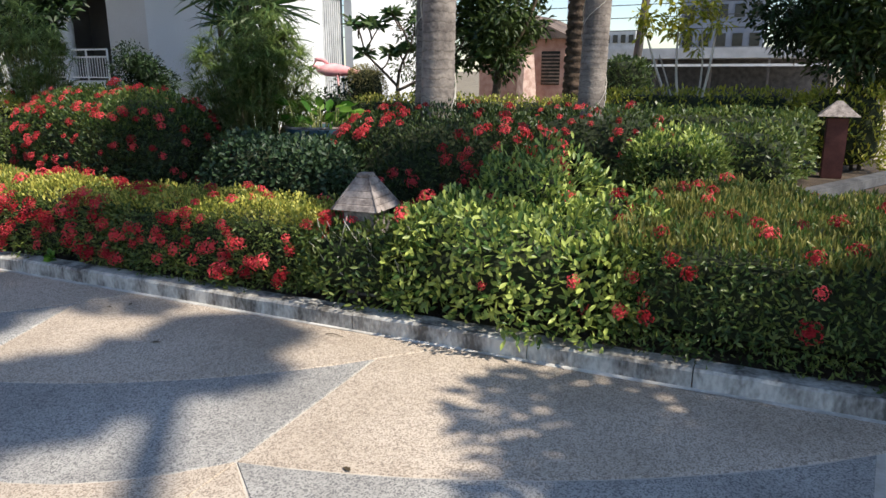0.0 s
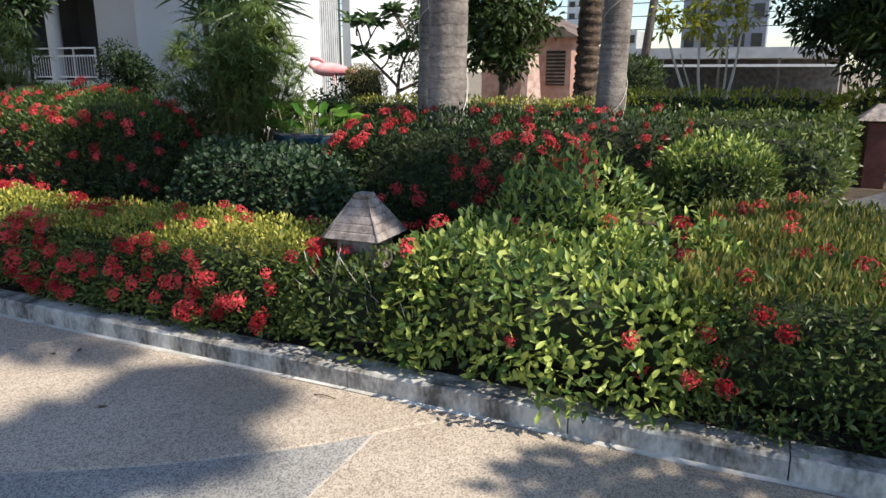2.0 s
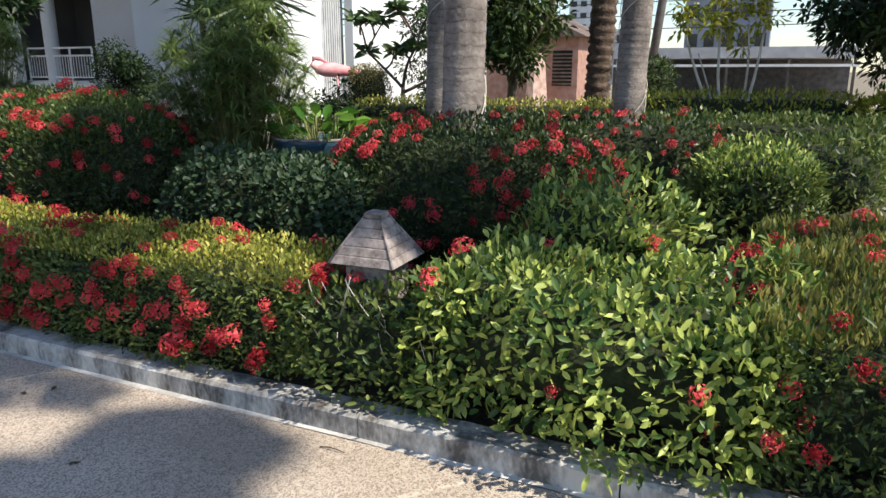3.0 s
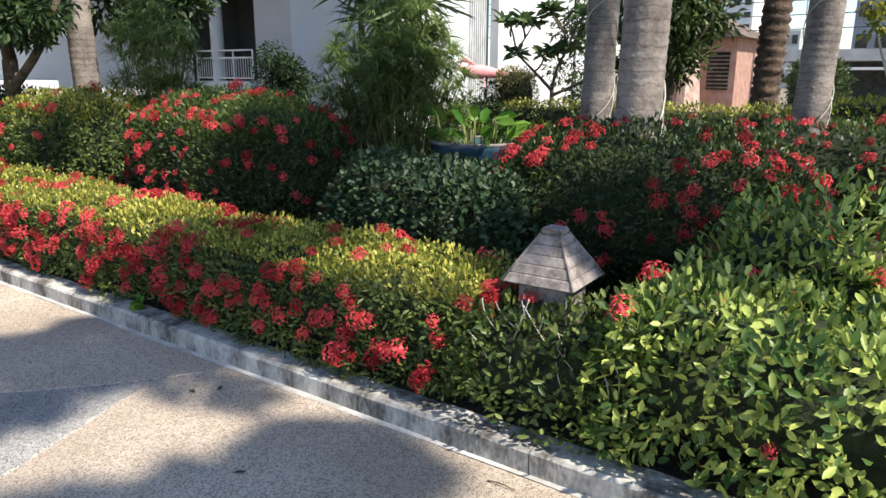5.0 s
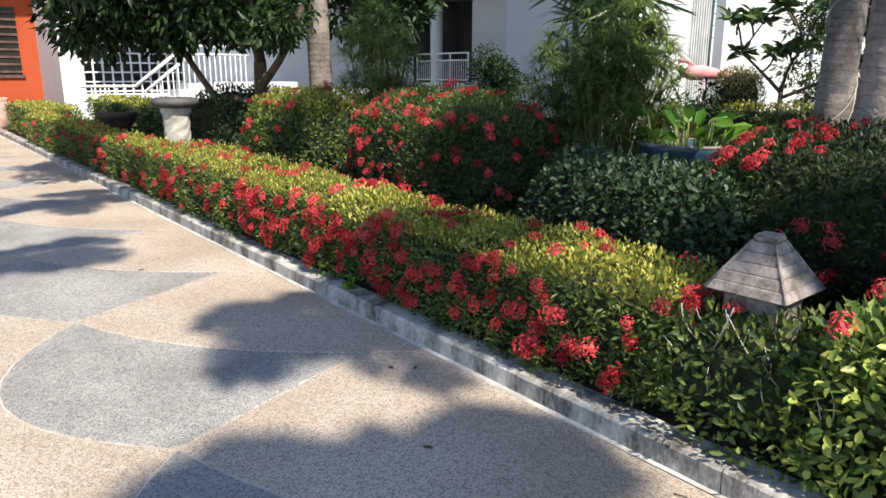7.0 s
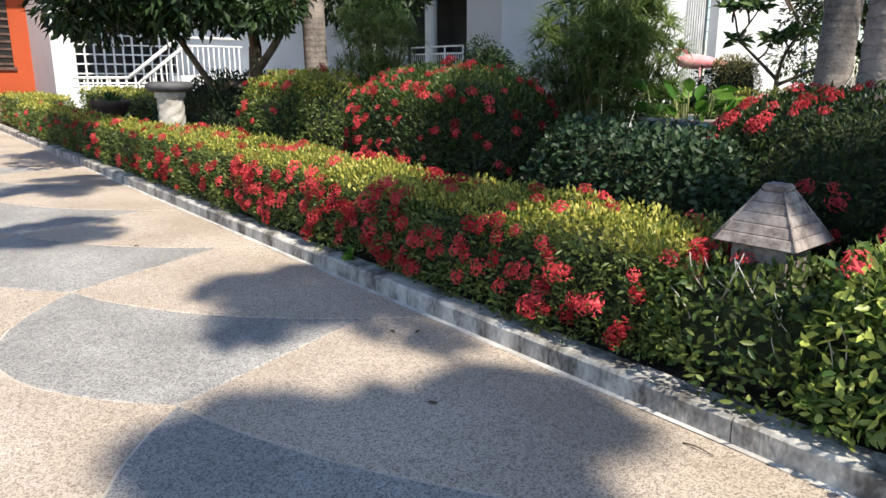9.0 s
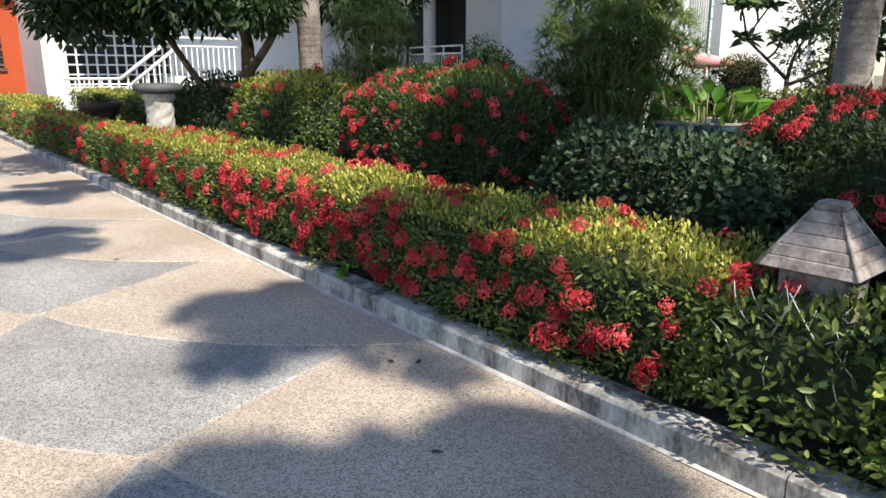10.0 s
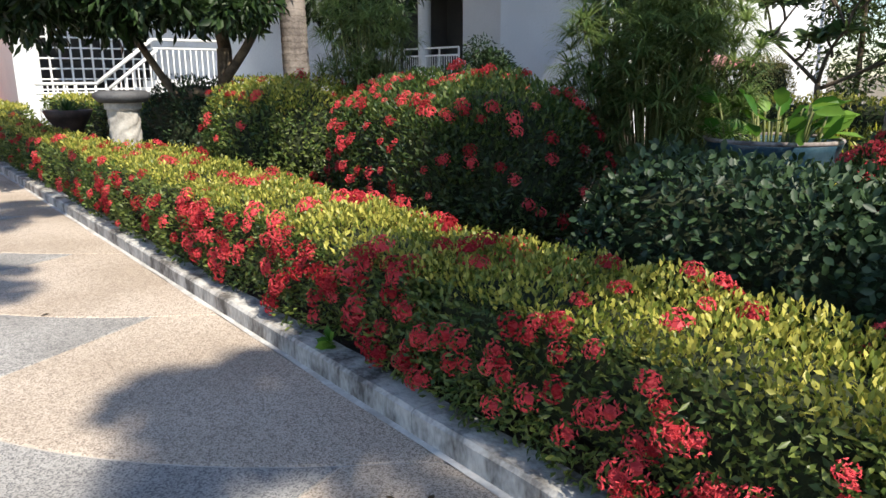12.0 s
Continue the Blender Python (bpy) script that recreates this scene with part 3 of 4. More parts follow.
clipped_shrub("dry_shrub", "thin low shrub with pale and dry leaves before the stone lamp", (-2.42, 3.82), (0.48, 0.21, 0.27), 0.16, 0, M_IX, None, density=2600, leaf=(0.046, 0.02), shape=ROUND, flowers=10, seed=9.3, amp=0.08)

# ---- clipped mounds in the bed ----
clipped_shrub("dark_shrub", "dark green clipped shrub with rounded glossy leaves", (-3.83, 4.86), (0.7, 0.45, 0.47), 0.38, 5, M_DARKLEAF, None, density=2600, leaf=(0.046, 0.028), shape=ROUND, seed=11.0, outward=0.9, upward=0.2)
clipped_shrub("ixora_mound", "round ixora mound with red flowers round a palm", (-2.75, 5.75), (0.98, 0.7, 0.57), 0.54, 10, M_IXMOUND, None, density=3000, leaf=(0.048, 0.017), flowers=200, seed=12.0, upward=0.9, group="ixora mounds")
# the crown takes the lighter leaf colour to look sunlit
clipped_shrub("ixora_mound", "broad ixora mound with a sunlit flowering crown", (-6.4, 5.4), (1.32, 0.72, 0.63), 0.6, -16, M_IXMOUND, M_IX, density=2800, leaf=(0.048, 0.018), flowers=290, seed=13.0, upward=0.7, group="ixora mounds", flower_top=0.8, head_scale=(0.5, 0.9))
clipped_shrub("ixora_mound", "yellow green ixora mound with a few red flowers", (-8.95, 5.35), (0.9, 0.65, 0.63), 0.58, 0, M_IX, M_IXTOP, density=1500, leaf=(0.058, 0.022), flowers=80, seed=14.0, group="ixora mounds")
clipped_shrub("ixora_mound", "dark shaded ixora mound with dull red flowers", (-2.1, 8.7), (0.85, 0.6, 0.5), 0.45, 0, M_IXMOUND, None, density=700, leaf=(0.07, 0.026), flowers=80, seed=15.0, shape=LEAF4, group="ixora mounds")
clipped_shrub("brown_shrub", "dark brownish clipped shrub in deep shade", (-11.6, 5.6), (0.85, 0.75, 0.62), 0.5, 0, M_DARKLEAF, None, density=700, leaf=(0.06, 0.025), seed=16.0, shape=LEAF4)
clipped_shrub("round_shrub", "light green rounded shrub among the hedges", (-1.0, 7.2), (0.48, 0.45, 0.44), 0.4, 0, M_IX, M_LIME, density=1500, leaf=(0.075, 0.026), seed=17.0, shape=LEAF5, upward=0.7)
clipped_shrub("round_shrub", "green rounded shrub among the hedges", (-0.5, 9.0), (0.65, 0.5, 0.42), 0.4, 0, M_IX, None, density=800, leaf=(0.075, 0.026), seed=18.0, shape=LEAF4, upward=0.7)
clipped_shrub("back_hedge", "long low green clipped hedge across the garden", (-1.3, 10.6), (1.62, 0.5, 0.46), 0.2, 2, M_IX, M_IX, density=420, leaf=(0.085, 0.034), seed=19.0, shape=LEAF4, category="hedge", group="hedges in the garden")
clipped_shrub("back_hedge", "long low green clipped hedge across the garden", (-5.2, 12.6), (2.6, 0.5, 0.48), 0.2, 0, M_IX, M_IXTOP, density=380, leaf=(0.085, 0.034), seed=20.0, shape=LEAF4, category="hedge", group="hedges in the garden")
clipped_shrub("yellow_shrub", "yellow green sunlit shrub at the foot of a tree", (-1.3, 12.5), (1.6, 0.5, 0.57), 0.35, 0, M_YELLOW, None, density=420, leaf=(0.09, 0.035), seed=21.0, shape=LEAF4, upward=0.8)
clipped_shrub("yellow_shrub", "low sunlit yellow green shrubs behind the papyrus", (-5.7, 9.7), (1.6, 0.5, 0.36), 0.3, 0, M_YELLOW, None, density=700, leaf=(0.09, 0.03), seed=25.0, shape=LEAF4, upward=0.8, amp=0.1)
clipped_shrub("olive_shrub", "dry olive brown clipped ball shrub", (-8.3, 13.7), (0.42, 0.42, 0.78), 0.36, 0, M_OLIVE, None, density=2200, leaf=(0.045, 0.02), seed=22.0, shape=LEAF4)

# ---- stone lamp roof in the hedge ----
lamp = thing("stone_lamp", "weathered stone garden lamp with a stepped pyramid roof", "garden lamp", (-2.556, 4.03, 0.072), turn=2)
box("pillar", -0.11, 0.11, -0.11, 0.11, 0.0, 0.595, M_STONE, lamp)
for k in range(2, 7):
    z0, z1 = 0.51 + k * 0.04, 0.51 + (k + 1) * 0.04
    w0, w1 = 0.216 - k * 0.0245, 0.216 - (k + 1) * 0.0245
    bm = bmesh.new()
    r0 = [bm.verts.new((s * w0, t * w0, z0)) for s, t in ((-1, -1), (1, -1), (1, 1), (-1, 1))]
    r1 = [bm.verts.new((s * (w1 + 0.006), t * (w1 + 0.006), z1)) for s, t in ((-1, -1), (1, -1), (1, 1), (-1, 1))]
    bm.faces.new(r0[::-1])
    bm.faces.new(r1)
    for i in range(4):
        bm.faces.new((r0[i], r0[(i + 1) % 4], r1[(i + 1) % 4], r1[i]))
    bmesh.ops.bevel(bm, geom=bm.edges[:], offset=0.004, segments=1, affect="EDGES")
    part("roof_course", bm, M_STONE, lamp)
for s, t in ((-1, -1), (1, -1), (1, 1), (-1, 1)):
    v, f = tube_np([(s * 0.167, t * 0.167, 0.595), (s * 0.045, t * 0.045, 0.795)], [0.007, 0.006], 6)
    mesh_np("ridge", v, f, M_STONE, lamp, "pale mortar ridge")
box("cap", -0.048, 0.048, -0.048, 0.048, 0.79, 0.82, M_STONE, lamp, bevel=0.008)

# ---- palms and trees ----


def palm_trunk(name, label, x, y, r0, r1, height, lean=(0.0, 0.0), material=M_BARK, rings=0.085, rough=0.0035, lights=False, group="palm trunks", cat="palm"):
    ob = thing(name, label, cat, (x, y, 0.05), group)
    n = int(height / (rings / 4))
    z = np.linspace(0, height, n)
    ph = (z / rings) % 1.0
    rad = (r0 + (r1 - r0) * (z / height) ** 0.6) * (1 + 0.25 * np.exp(-z / 0.25)) - rough * (ph < 0.26) + rng.normal(size=n) * rough * 0.12
    pts = np.stack([lean[0] * (z / height) ** 1.3, lean[1] * (z / height) ** 1.3, z], 1)
    v, f = tube_np(pts, rad, 20)
    a = np.arange(len(v))
    v[:, :2] += rng.normal(size=(len(v), 2)) * rough * 0.3
    mesh_np("trunk", v, f, material, ob, smooth=True)
    if lights:
        t = np.linspace(0.5, height, 220)
        for k, (turns, ph0) in enumerate(((0.9, 0.4), (0.55, 3.3))):
            ang = t * turns * 2 * np.pi / 0.6 * 0.5 + ph0
            rr = np.interp(t, z, rad) + 0.012
            cx, cy = np.interp(t, z, pts[:, 0]), np.interp(t, z, pts[:, 1])
            v, f = tube_np(np.stack([cx + rr * np.cos(ang), cy + rr * np.sin(ang), t + 0.03 * np.sin(ang * 2 + k)], 1), 0.0055, 5)
            mesh_np("light_cable", v, f, M_FAIRY, ob, "thin fairy light cable wound round the trunk")
    return ob


def palm_crown(ob, x, y, z, fronds=16, length=2.6, material=M_SHADELEAF, seed=3, leaf=0.55):
    g = np.random.default_rng(seed)
    for k in range(fronds):
        az = k * 2.399 + g.uniform(-0.2, 0.2)
        rise = g.uniform(-0.1, 1.1)
        s = np.linspace(0, 1, 16)
        out = length * s * math.cos(rise * 0.6)
        up = length * (0.75 * rise * s - 0.75 * s ** 2.2)
        pts = np.stack([x + out * math.cos(az), y + out * math.sin(az), z + up], 1)
        pieces = [tube_np(pts, np.linspace(0.03, 0.006, 16), 5)]
        ss = np.repeat(np.linspace(0.12, 0.98, 44), 2)
        p = np.stack([np.interp(ss, s, pts[:, i]) for i in range(3)], 1)
        sgn = np.tile([1.0, -1.0], 44)[:, None]
        fwd = np.array([math.cos(az), math.sin(az), 0.0])
        side = np.array([-math.sin(az), math.cos(az), 0.0])
        ax = side * sgn + fwd * 0.55 + np.array([0, 0, -0.45]) + g.normal(size=p.shape) * 0.12
        L = leaf * np.sin(np.pi * np.clip(ss * 0.85 + 0.12, 0, 1)) + 0.1
        pieces.append(leaves_np(p, ax, L, 0.045, BLADE, np.tile([[0, 0, 1.0]], (len(p), 1))))
        v, f = join_np(pieces)
        mesh_np("frond", v - np.array(ob.location), f, material, ob)


p1 = palm_trunk("palm", "tall grey ringed palm trunk wound with fairy lights", -2.92, 5.86, 0.155, 0.135, 8.0, (0.19, 0.12), lights=True)
palm_crown(p1, -2.76, 6.10, 8.0, 14, 2.2, seed=5)
p1b = palm_trunk("palm", "pale leaning ringed palm trunk wound with fairy lights", -4.82, 9.56, 0.2, 0.16, 8.4, (0.3, 0.05), lights=True)
palm_crown(p1b, -4.42, 9.61, 8.4, 14, 2.2, seed=6)
p2 = palm_trunk("palm", "grey palm trunk behind the ixora", -2.52, 10.0, 0.19, 0.165, 7.0, (0.25, 0.0), lights=True)
palm_crown(p2, -2.27, 10.0, 7.0, 15, 2.6, seed=7)
palm_trunk("palm", "rough dark palm trunk with old leaf bases", -3.84, 14.1, 0.24, 0.2, 7.0, (0.3, 0.0), M_DARKBARK, 0.16, 0.035)
p3 = palm_trunk("palm", "slim grey palm trunk with dark knots", -10.78, 6.5, 0.185, 0.15, 6.5, (-0.35, 0.0))
palm_crown(p3, -11.1, 6.5, 6.5, 14, 2.4, seed=8)


def limb(p, q, r0, r1, bend=0.1, seed=0, n=7):
    g = np.random.default_rng(seed)
    s = np.linspace(0, 1, n)[:, None]
    pts = np.array(p) * (1 - s) + np.array(q) * s
    off = g.normal(size=3) * bend
    pts = pts + np.sin(np.pi * s) * off
    return tube_np(pts, np.linspace(r0, r1, n), 7)


def leafy_tree(name, label, at, limbs, clumps, leaf_mat, leaf=(0.16, 0.05), per_clump=260, bark=M_TWIG, shape=LEAF5, droop=-0.3, seed=0, category="tree"):
    """limbs: pairs of ends with radii; clumps: centres and radii of leaf clusters, about at."""
    g = np.random.default_rng(seed)
    ob = thing(name, label, category, at)
    v, f = join_np([limb(p, q, a, b, 0.08, seed + i) for i, (p, q, a, b) in enumerate(limbs)])
    mesh_np("trunk", v, f, bark, ob, smooth=True)
    P, A = [], []
    for c, r in clumps:
        n = int(per_clump * r ** 2 * 4)
        d = unit(g.normal(size=(n, 3)))
        p = np.array(c) + d * (r * g.random((n, 1)) ** 0.45) * np.array([1, 1, 0.8])
        p += lumps(p, 5.0, 0.08 * r, seed)[:, None] * d
        P.append(p)
        A.append(d + np.array([0, 0, droop]) + g.normal(size=(n, 3)) * 0.6)
    P, A = np.vstack(P), np.vstack(A)
    n = len(P)
    v, f = leaves_np(P, A, leaf[0] * g.uniform(0.6, 1.25, n), leaf[1] * g.uniform(0.7, 1.2, n), shape)
    mesh_np("crown", v, f, leaf_mat, ob)
    return ob


def cloud(g, centre, rad, n, r):
    out = []
    for k in range(n):
        d = unit(g.normal(size=3)) * g.random() ** 0.4
        out.append((tuple(np.array(centre) + d * np.array(rad)), g.uniform(*r)))
    return out


g0 = np.random.default_rng(21)
leafy_tree("mango_tree", "mango tree with low hanging branches, leaves darkened for shade", (-10.7, 5.45, 0.08),
           [((0, 0, 0), (-0.1, 0.1, 1.6), 0.11, 0.09), ((0, 0, 1.2), (0.5, 0.5, 2.4), 0.06, 0.04), ((-0.5, -0.3, 0.9), (-1.6, -0.6, 2.0), 0.05, 0.04), ((0, 0.1, 0.9), (-0.5, -0.3, 0.9), 0.06, 0.05),
            ((-0.1, 0.1, 1.6), (-0.9, 0.2, 3.0), 0.08, 0.04), ((-0.1, 0.1, 1.6), (0.6, -0.3, 3.0), 0.07, 0.03)],
           cloud(g0, (-0.9, -0.7, 3.0), (1.8, 2.0, 1.1), 64, (0.45, 0.7)) + cloud(g0, (0.2, 1.9, 2.6), (0.9, 0.6, 0.8), 16, (0.35, 0.5)) + cloud(g0, (0.2, -0.1, 2.0), (0.8, 0.5, 0.4), 7, (0.25, 0.4)) + cloud(g0, (-0.9, -1.2, 2.1), (1.2, 1.0, 0.2), 9, (0.25, 0.4)),
           M_MANGO, (0.19, 0.065), 300, seed=31)

leafy_tree("dark_tree", "dense dark green tree beside the drive", (0.85, 13.0, 0.08),
           [((0, 0, 0), (0, 0, 2.2), 0.12, 0.09), ((0, 0, 1.5), (1.0, -0.6, 3.0), 0.06, 0.03), ((0, 0, 1.4), (-0.9, -0.3, 2.9), 0.06, 0.03)],
           cloud(g0, (0.3, 0, 3.1), (1.8, 1.4, 1.5), 46, (0.5, 0.75)) + cloud(g0, (0.3, 0, 1.8), (1.7, 1.2, 0.5), 24, (0.35, 0.55)), M_MANGO, (0.15, 0.055), 280, seed=33)
leafy_tree("broadleaf_shrub", "tall leafy shrub with whorled leaves", (0.95, 12.2, 0.08),
           [((0, 0, 0), (-0.2, 0.1, 1.9), 0.03, 0.02), ((0.1, 0, 0), (0.5, 0, 2.2), 0.03, 0.02), ((0, 0, 0.2), (-0.5, -0.2, 1.6), 0.02, 0.012)],
           cloud(g0, (0.1, 0, 2.0), (0.9, 0.5, 0.7), 26, (0.2, 0.32)), M_SHADELEAF, (0.2, 0.055), 360, seed=34, droop=0.0, category="shrub")
leafy_tree("thin_tree", "spindly young tree with pale yellow green leaves", (-1.5, 12.4, 0.08),
           [((0, 0, 0.3), (-0.75, 0, 2.2), 0.03, 0.012), ((0, 0, 0.3), (-0.2, 0.1, 2.5), 0.03, 0.012), ((0.05, 0, 0.3), (0.4, 0, 2.6), 0.03, 0.012), ((0, 0.1, 0.3), (0.15, 0, 2.1), 0.025, 0.01), ((0, 0, 0.3), (-0.5, 0.2, 1.7), 0.02, 0.01), ((0, 0, 0), (0, 0, 0.4), 0.05, 0.04)],
           cloud(g0, (-0.15, 0, 2.2), (0.7, 0.3, 0.6), 22, (0.1, 0.18)), M_YELLOW, (0.15, 0.05), 420, seed=35, bark=M_FAIRY)
leafy_tree("green_tree", "leafy green tree behind the palms", (-5.2, 13.6, 0.08),
           [((0, 0, 0), (0.1, 0, 2.0), 0.1, 0.08), ((0.1, 0, 1.7), (0.8, 0, 3.0), 0.05, 0.03), ((0.1, 0, 1.7), (-0.7, 0.2, 3.0), 0.05, 0.03)],
           cloud(g0, (0, 0, 2.9), (1.0, 0.9, 1.2), 30, (0.35, 0.5)) + cloud(g0, (0, 0, 1.9), (0.8, 0.6, 0.5), 12, (0.3, 0.4)), M_SHADELEAF, (0.18, 0.06), 290, seed=36)
leafy_tree("climber_shrub", "tall dark climbing shrub by the house", (-7.6, 15.4, 0.08),
           [((0, 0, 0), (0, 0, 3.0), 0.06, 0.04)], cloud(g0, (0, 0, 1.9), (0.6, 0.6, 1.7), 26, (0.3, 0.45)), M_SHADELEAF, (0.14, 0.045), 220, seed=37, category="shrub")
leafy_tree("dark_bush", "dark small bush before the balcony wall", (-15.0, 13.9, 0.08),
           [((0, 0, 0), (0, 0, 1.4), 0.04, 0.02)], cloud(g0, (0, 0, 1.4), (0.7, 0.5, 0.6), 14, (0.3, 0.45)), M_MANGO, (0.12, 0.04), 600, seed=38, category="shrub")

# frangipani
fr = [((0, 0, 0), (-0.1, 0, 1.4), 0.07, 0.06), ((-0.1, 0, 1.4), (-0.9, 0.1, 2.2), 0.05, 0.03), ((-0.1, 0, 1.4), (0.2, 0, 2.3), 0.05, 0.03), ((-0.1, 0, 1.3), (1.0, 0.1, 1.9), 0.05, 0.03), ((1.0, 0.1, 1.9), (1.4, 0.1, 2.6), 0.03, 0.025),
      ((0.2, 0, 2.3), (0.5, 0, 3.0), 0.03, 0.025), ((0.2, 0, 2.3), (-0.2, 0, 3.1), 0.03, 0.025), ((-0.9, 0.1, 2.2), (-1.1, 0, 2.9), 0.03, 0.02), ((-0.9, 0.1, 2.2), (-0.5, 0, 2.8), 0.03, 0.02), ((1.0, 0.1, 1.9), (1.7, 0, 2.1), 0.03, 0.02)]
ft = thing("frangipani_tree", "frangipani tree with bare forks and dark leaf whorls", "tree", (-7.0, 12.9, 0.08))
sc = np.array([1.0, 1.0, 0.82])
fr = [(np.array(p) * sc, np.array(q) * sc, a * 0.65, b * 0.65) for p, q, a, b in fr]
fr += [(p * 0.5 + q * 0.5, p * 0.4 + q * 0.6 + np.array([0.22 * (-1) ** i, 0.1, 0.25]), 0.02, 0.015) for i, (p, q, a, b) in enumerate(fr[1:])]
v, f = join_np([limb(p, q, a, b, 0.06, 70 + i) for i, (p, q, a, b) in enumerate(fr)])
mesh_np("trunk", v, f, M_TWIG, ft, smooth=True)
P, A = [], []
for p, q, a, b in fr[1:]:
    n = 22
    az = np.arange(n) * 2.399
    P.append(np.array(q) + rng.normal(size=(n, 3)) * 0.03)
    A.append(np.stack([np.cos(az), np.sin(az), rng.uniform(-0.5, 0.9, n)], 1))
for a, b in zip(P, A):
    v, f = leaves_np(a, b, 0.3 * rng.uniform(0.7, 1.1, len(a)), 0.09, ROUND)
    mesh_np("leaf_whorl", v, f, M_STRAP, ft)


def papyrus(name, label, at, stems, spread, height, seed, blade=0.3):
    """Thin stems that fan out, each with an umbrella of narrow blades."""
    g = np.random.default_rng(seed)
    ob = thing(name, label, "papyrus", at)
    stem, P, A = [], [], []
    for k in range(stems):
        az, r = g.uniform(0, 6.28), g.random() ** 0.5
        h = height * g.uniform(0.5, 1.0) * (1.05 - 0.35 * r)
        top = np.array([spread * r * math.cos(az), spread * r * math.sin(az), h])
        foot = np.array([0.35 * spread * r * math.cos(az), 0.35 * spread * r * math.sin(az), 0.0])
        s = np.linspace(0, 1, 5)[:, None]
        pts = foot * (1 - s) + top * s
        pts[:, :2] = foot[:2] + (top[:2] - foot[:2]) * s ** 1.7
        stem.append(tube_np(pts, np.linspace(0.006, 0.0035, 5), 4))
        n = g.integers(40, 52)
        a2 = np.arange(n) * 2.399
        P.append(np.tile(top, (n, 1)))
        A.append(np.stack([np.cos(a2), np.sin(a2), g.uniform(-0.35, 0.75, n)], 1) + np.array([math.cos(az), math.sin(az), 0]) * 0.3 * r)
    v, f = join_np(stem)
    tagged(mesh_np("stem_tuft", v, f, M_CYPSTEM, ob), kind="stuff")
    P, A = np.vstack(P), np.vstack(A)
    v, f = leaves_np(P, A, blade * g.uniform(0.6, 1.15, len(P)), 0.0095, BLADE, np.tile([[0, 0, 1.0]], (len(P), 1)))
    tagged(mesh_np("foliage", v, f, M_CYP, ob), kind="stuff")
    return ob


papyrus("papyrus_clump", "large papyrus clump with umbrella heads of narrow blades", (-5.3, 6.3, 0.08), 380, 0.64, 2.25, 41, 0.22)
papyrus("papyrus_clump", "smaller papyrus clump rising behind the ixora mounds", (-8.5, 6.05, 0.08), 150, 0.5, 2.5, 42, 0.24)


def strap_plant(name, label, at, heads, leaf_len, width, seed, n=46):
    g = np.random.default_rng(seed)
    ob = thing(name, label, "plant", at)
    P, A, st = [], [], []
    for c in heads:
        st.append(limb((0, 0, 0), c, 0.05, 0.035, 0.08, seed))
        d = unit(g.normal(size=(n, 3)) + np.array([0.1, 0, 0.3]))
        P.append(np.array(c) + d * 0.03)
        A.append(d)
    for v, f in st:
        mesh_np("stem", v, f, M_TWIG, ob)
    P, A = np.vstack(P), np.vstack(A)
    v, f = leaves_np(P, A, leaf_len * g.uniform(0.7, 1.1, len(P)), width, BLADE)
    mesh_np("leaves", v, f, M_STRAP, ob)
    return ob


strap_plant("dracaena", "dracaena with stiff dark strap leaves", (-7.0, 8.1, 0.08), [(0, 0, 2.1), (0.35, 0.1, 1.85), (-0.3, 0, 2.5), (0.3, 0, 2.7), (0.6, 0, 2.3), (0.1, 0.2, 3.0)], 0.66, 0.038, 51, 110)

# water bowl with broad leaved plants
bowl = thing("water_bowl", "wide blue glazed bowl planted with broad bright leaves", "planter", (-4.54, 6.46, 0.03))


def lathe(profile, sides=32):
    pr = np.array(profile, float)
    a = np.linspace(0, 2 * np.pi, sides, endpoint=False)
    v = np.stack([pr[:, None, 0] * np.cos(a), pr[:, None, 0] * np.sin(a), np.repeat(pr[:, 1:2], sides, 1)], -1).reshape(-1, 3)
    f = []
    for i in range(len(pr) - 1):
        for j in range(sides):
            p, q = i * sides + j, i * sides + (j + 1) % sides
            f += [(p, q, q + sides), (p, q + sides, p + sides)]
    return v, np.array(f)


v, f = lathe([(0.0, 0.42), (0.22, 0.42), (0.26, 0.5), (0.40, 0.68), (0.465, 0.88), (0.48, 0.92), (0.47, 0.935), (0.44, 0.92), (0.43, 0.86), (0.0, 0.84)], 40)
v *= np.array([0.84, 0.84, 1.0])
mesh_np("bowl", v, f, M_BLUEPOT, bowl, smooth=True)
t = np.linspace(0, 2 * np.pi, 41)
v, f = tube_np(np.stack([0.396 * np.cos(t), 0.396 * np.sin(t), np.full(41, 0.935)], 1), 0.014, 8)
mesh_np("rim", v, f, M_STONE, bowl, "pale worn rim", smooth=True)
v, f = lathe([(0.0, 0.0), (0.24, 0.0), (0.24, 0.42), (0.0, 0.42)], 24)
mesh_np("stand", v, f, M_DARKSTONE, bowl)
n = 54
az, rr = rng.uniform(0, 6.28, n), 0.3 * rng.random(n) ** 0.5
foot = np.stack([rr * np.cos(az), rr * np.sin(az), np.full(n, 0.86)], 1)
tip = foot * np.array([1.25, 1.25, 1]) + np.stack([np.zeros(n), np.zeros(n), rng.uniform(0.08, 0.3, n)], 1)
for p, q in zip(foot, tip):
    bar("stalk", p, q, 0.007, M_CYPSTEM, bowl, 5)
v, f = leaves_np(tip, np.stack([np.cos(az), np.sin(az), rng.uniform(-0.1, 1.2, n)], 1), 0.19 * rng.uniform(0.7, 1.2, n), 0.10, ROUND)
mesh_np("leaves", v, f, M_BRIGHT, bowl)

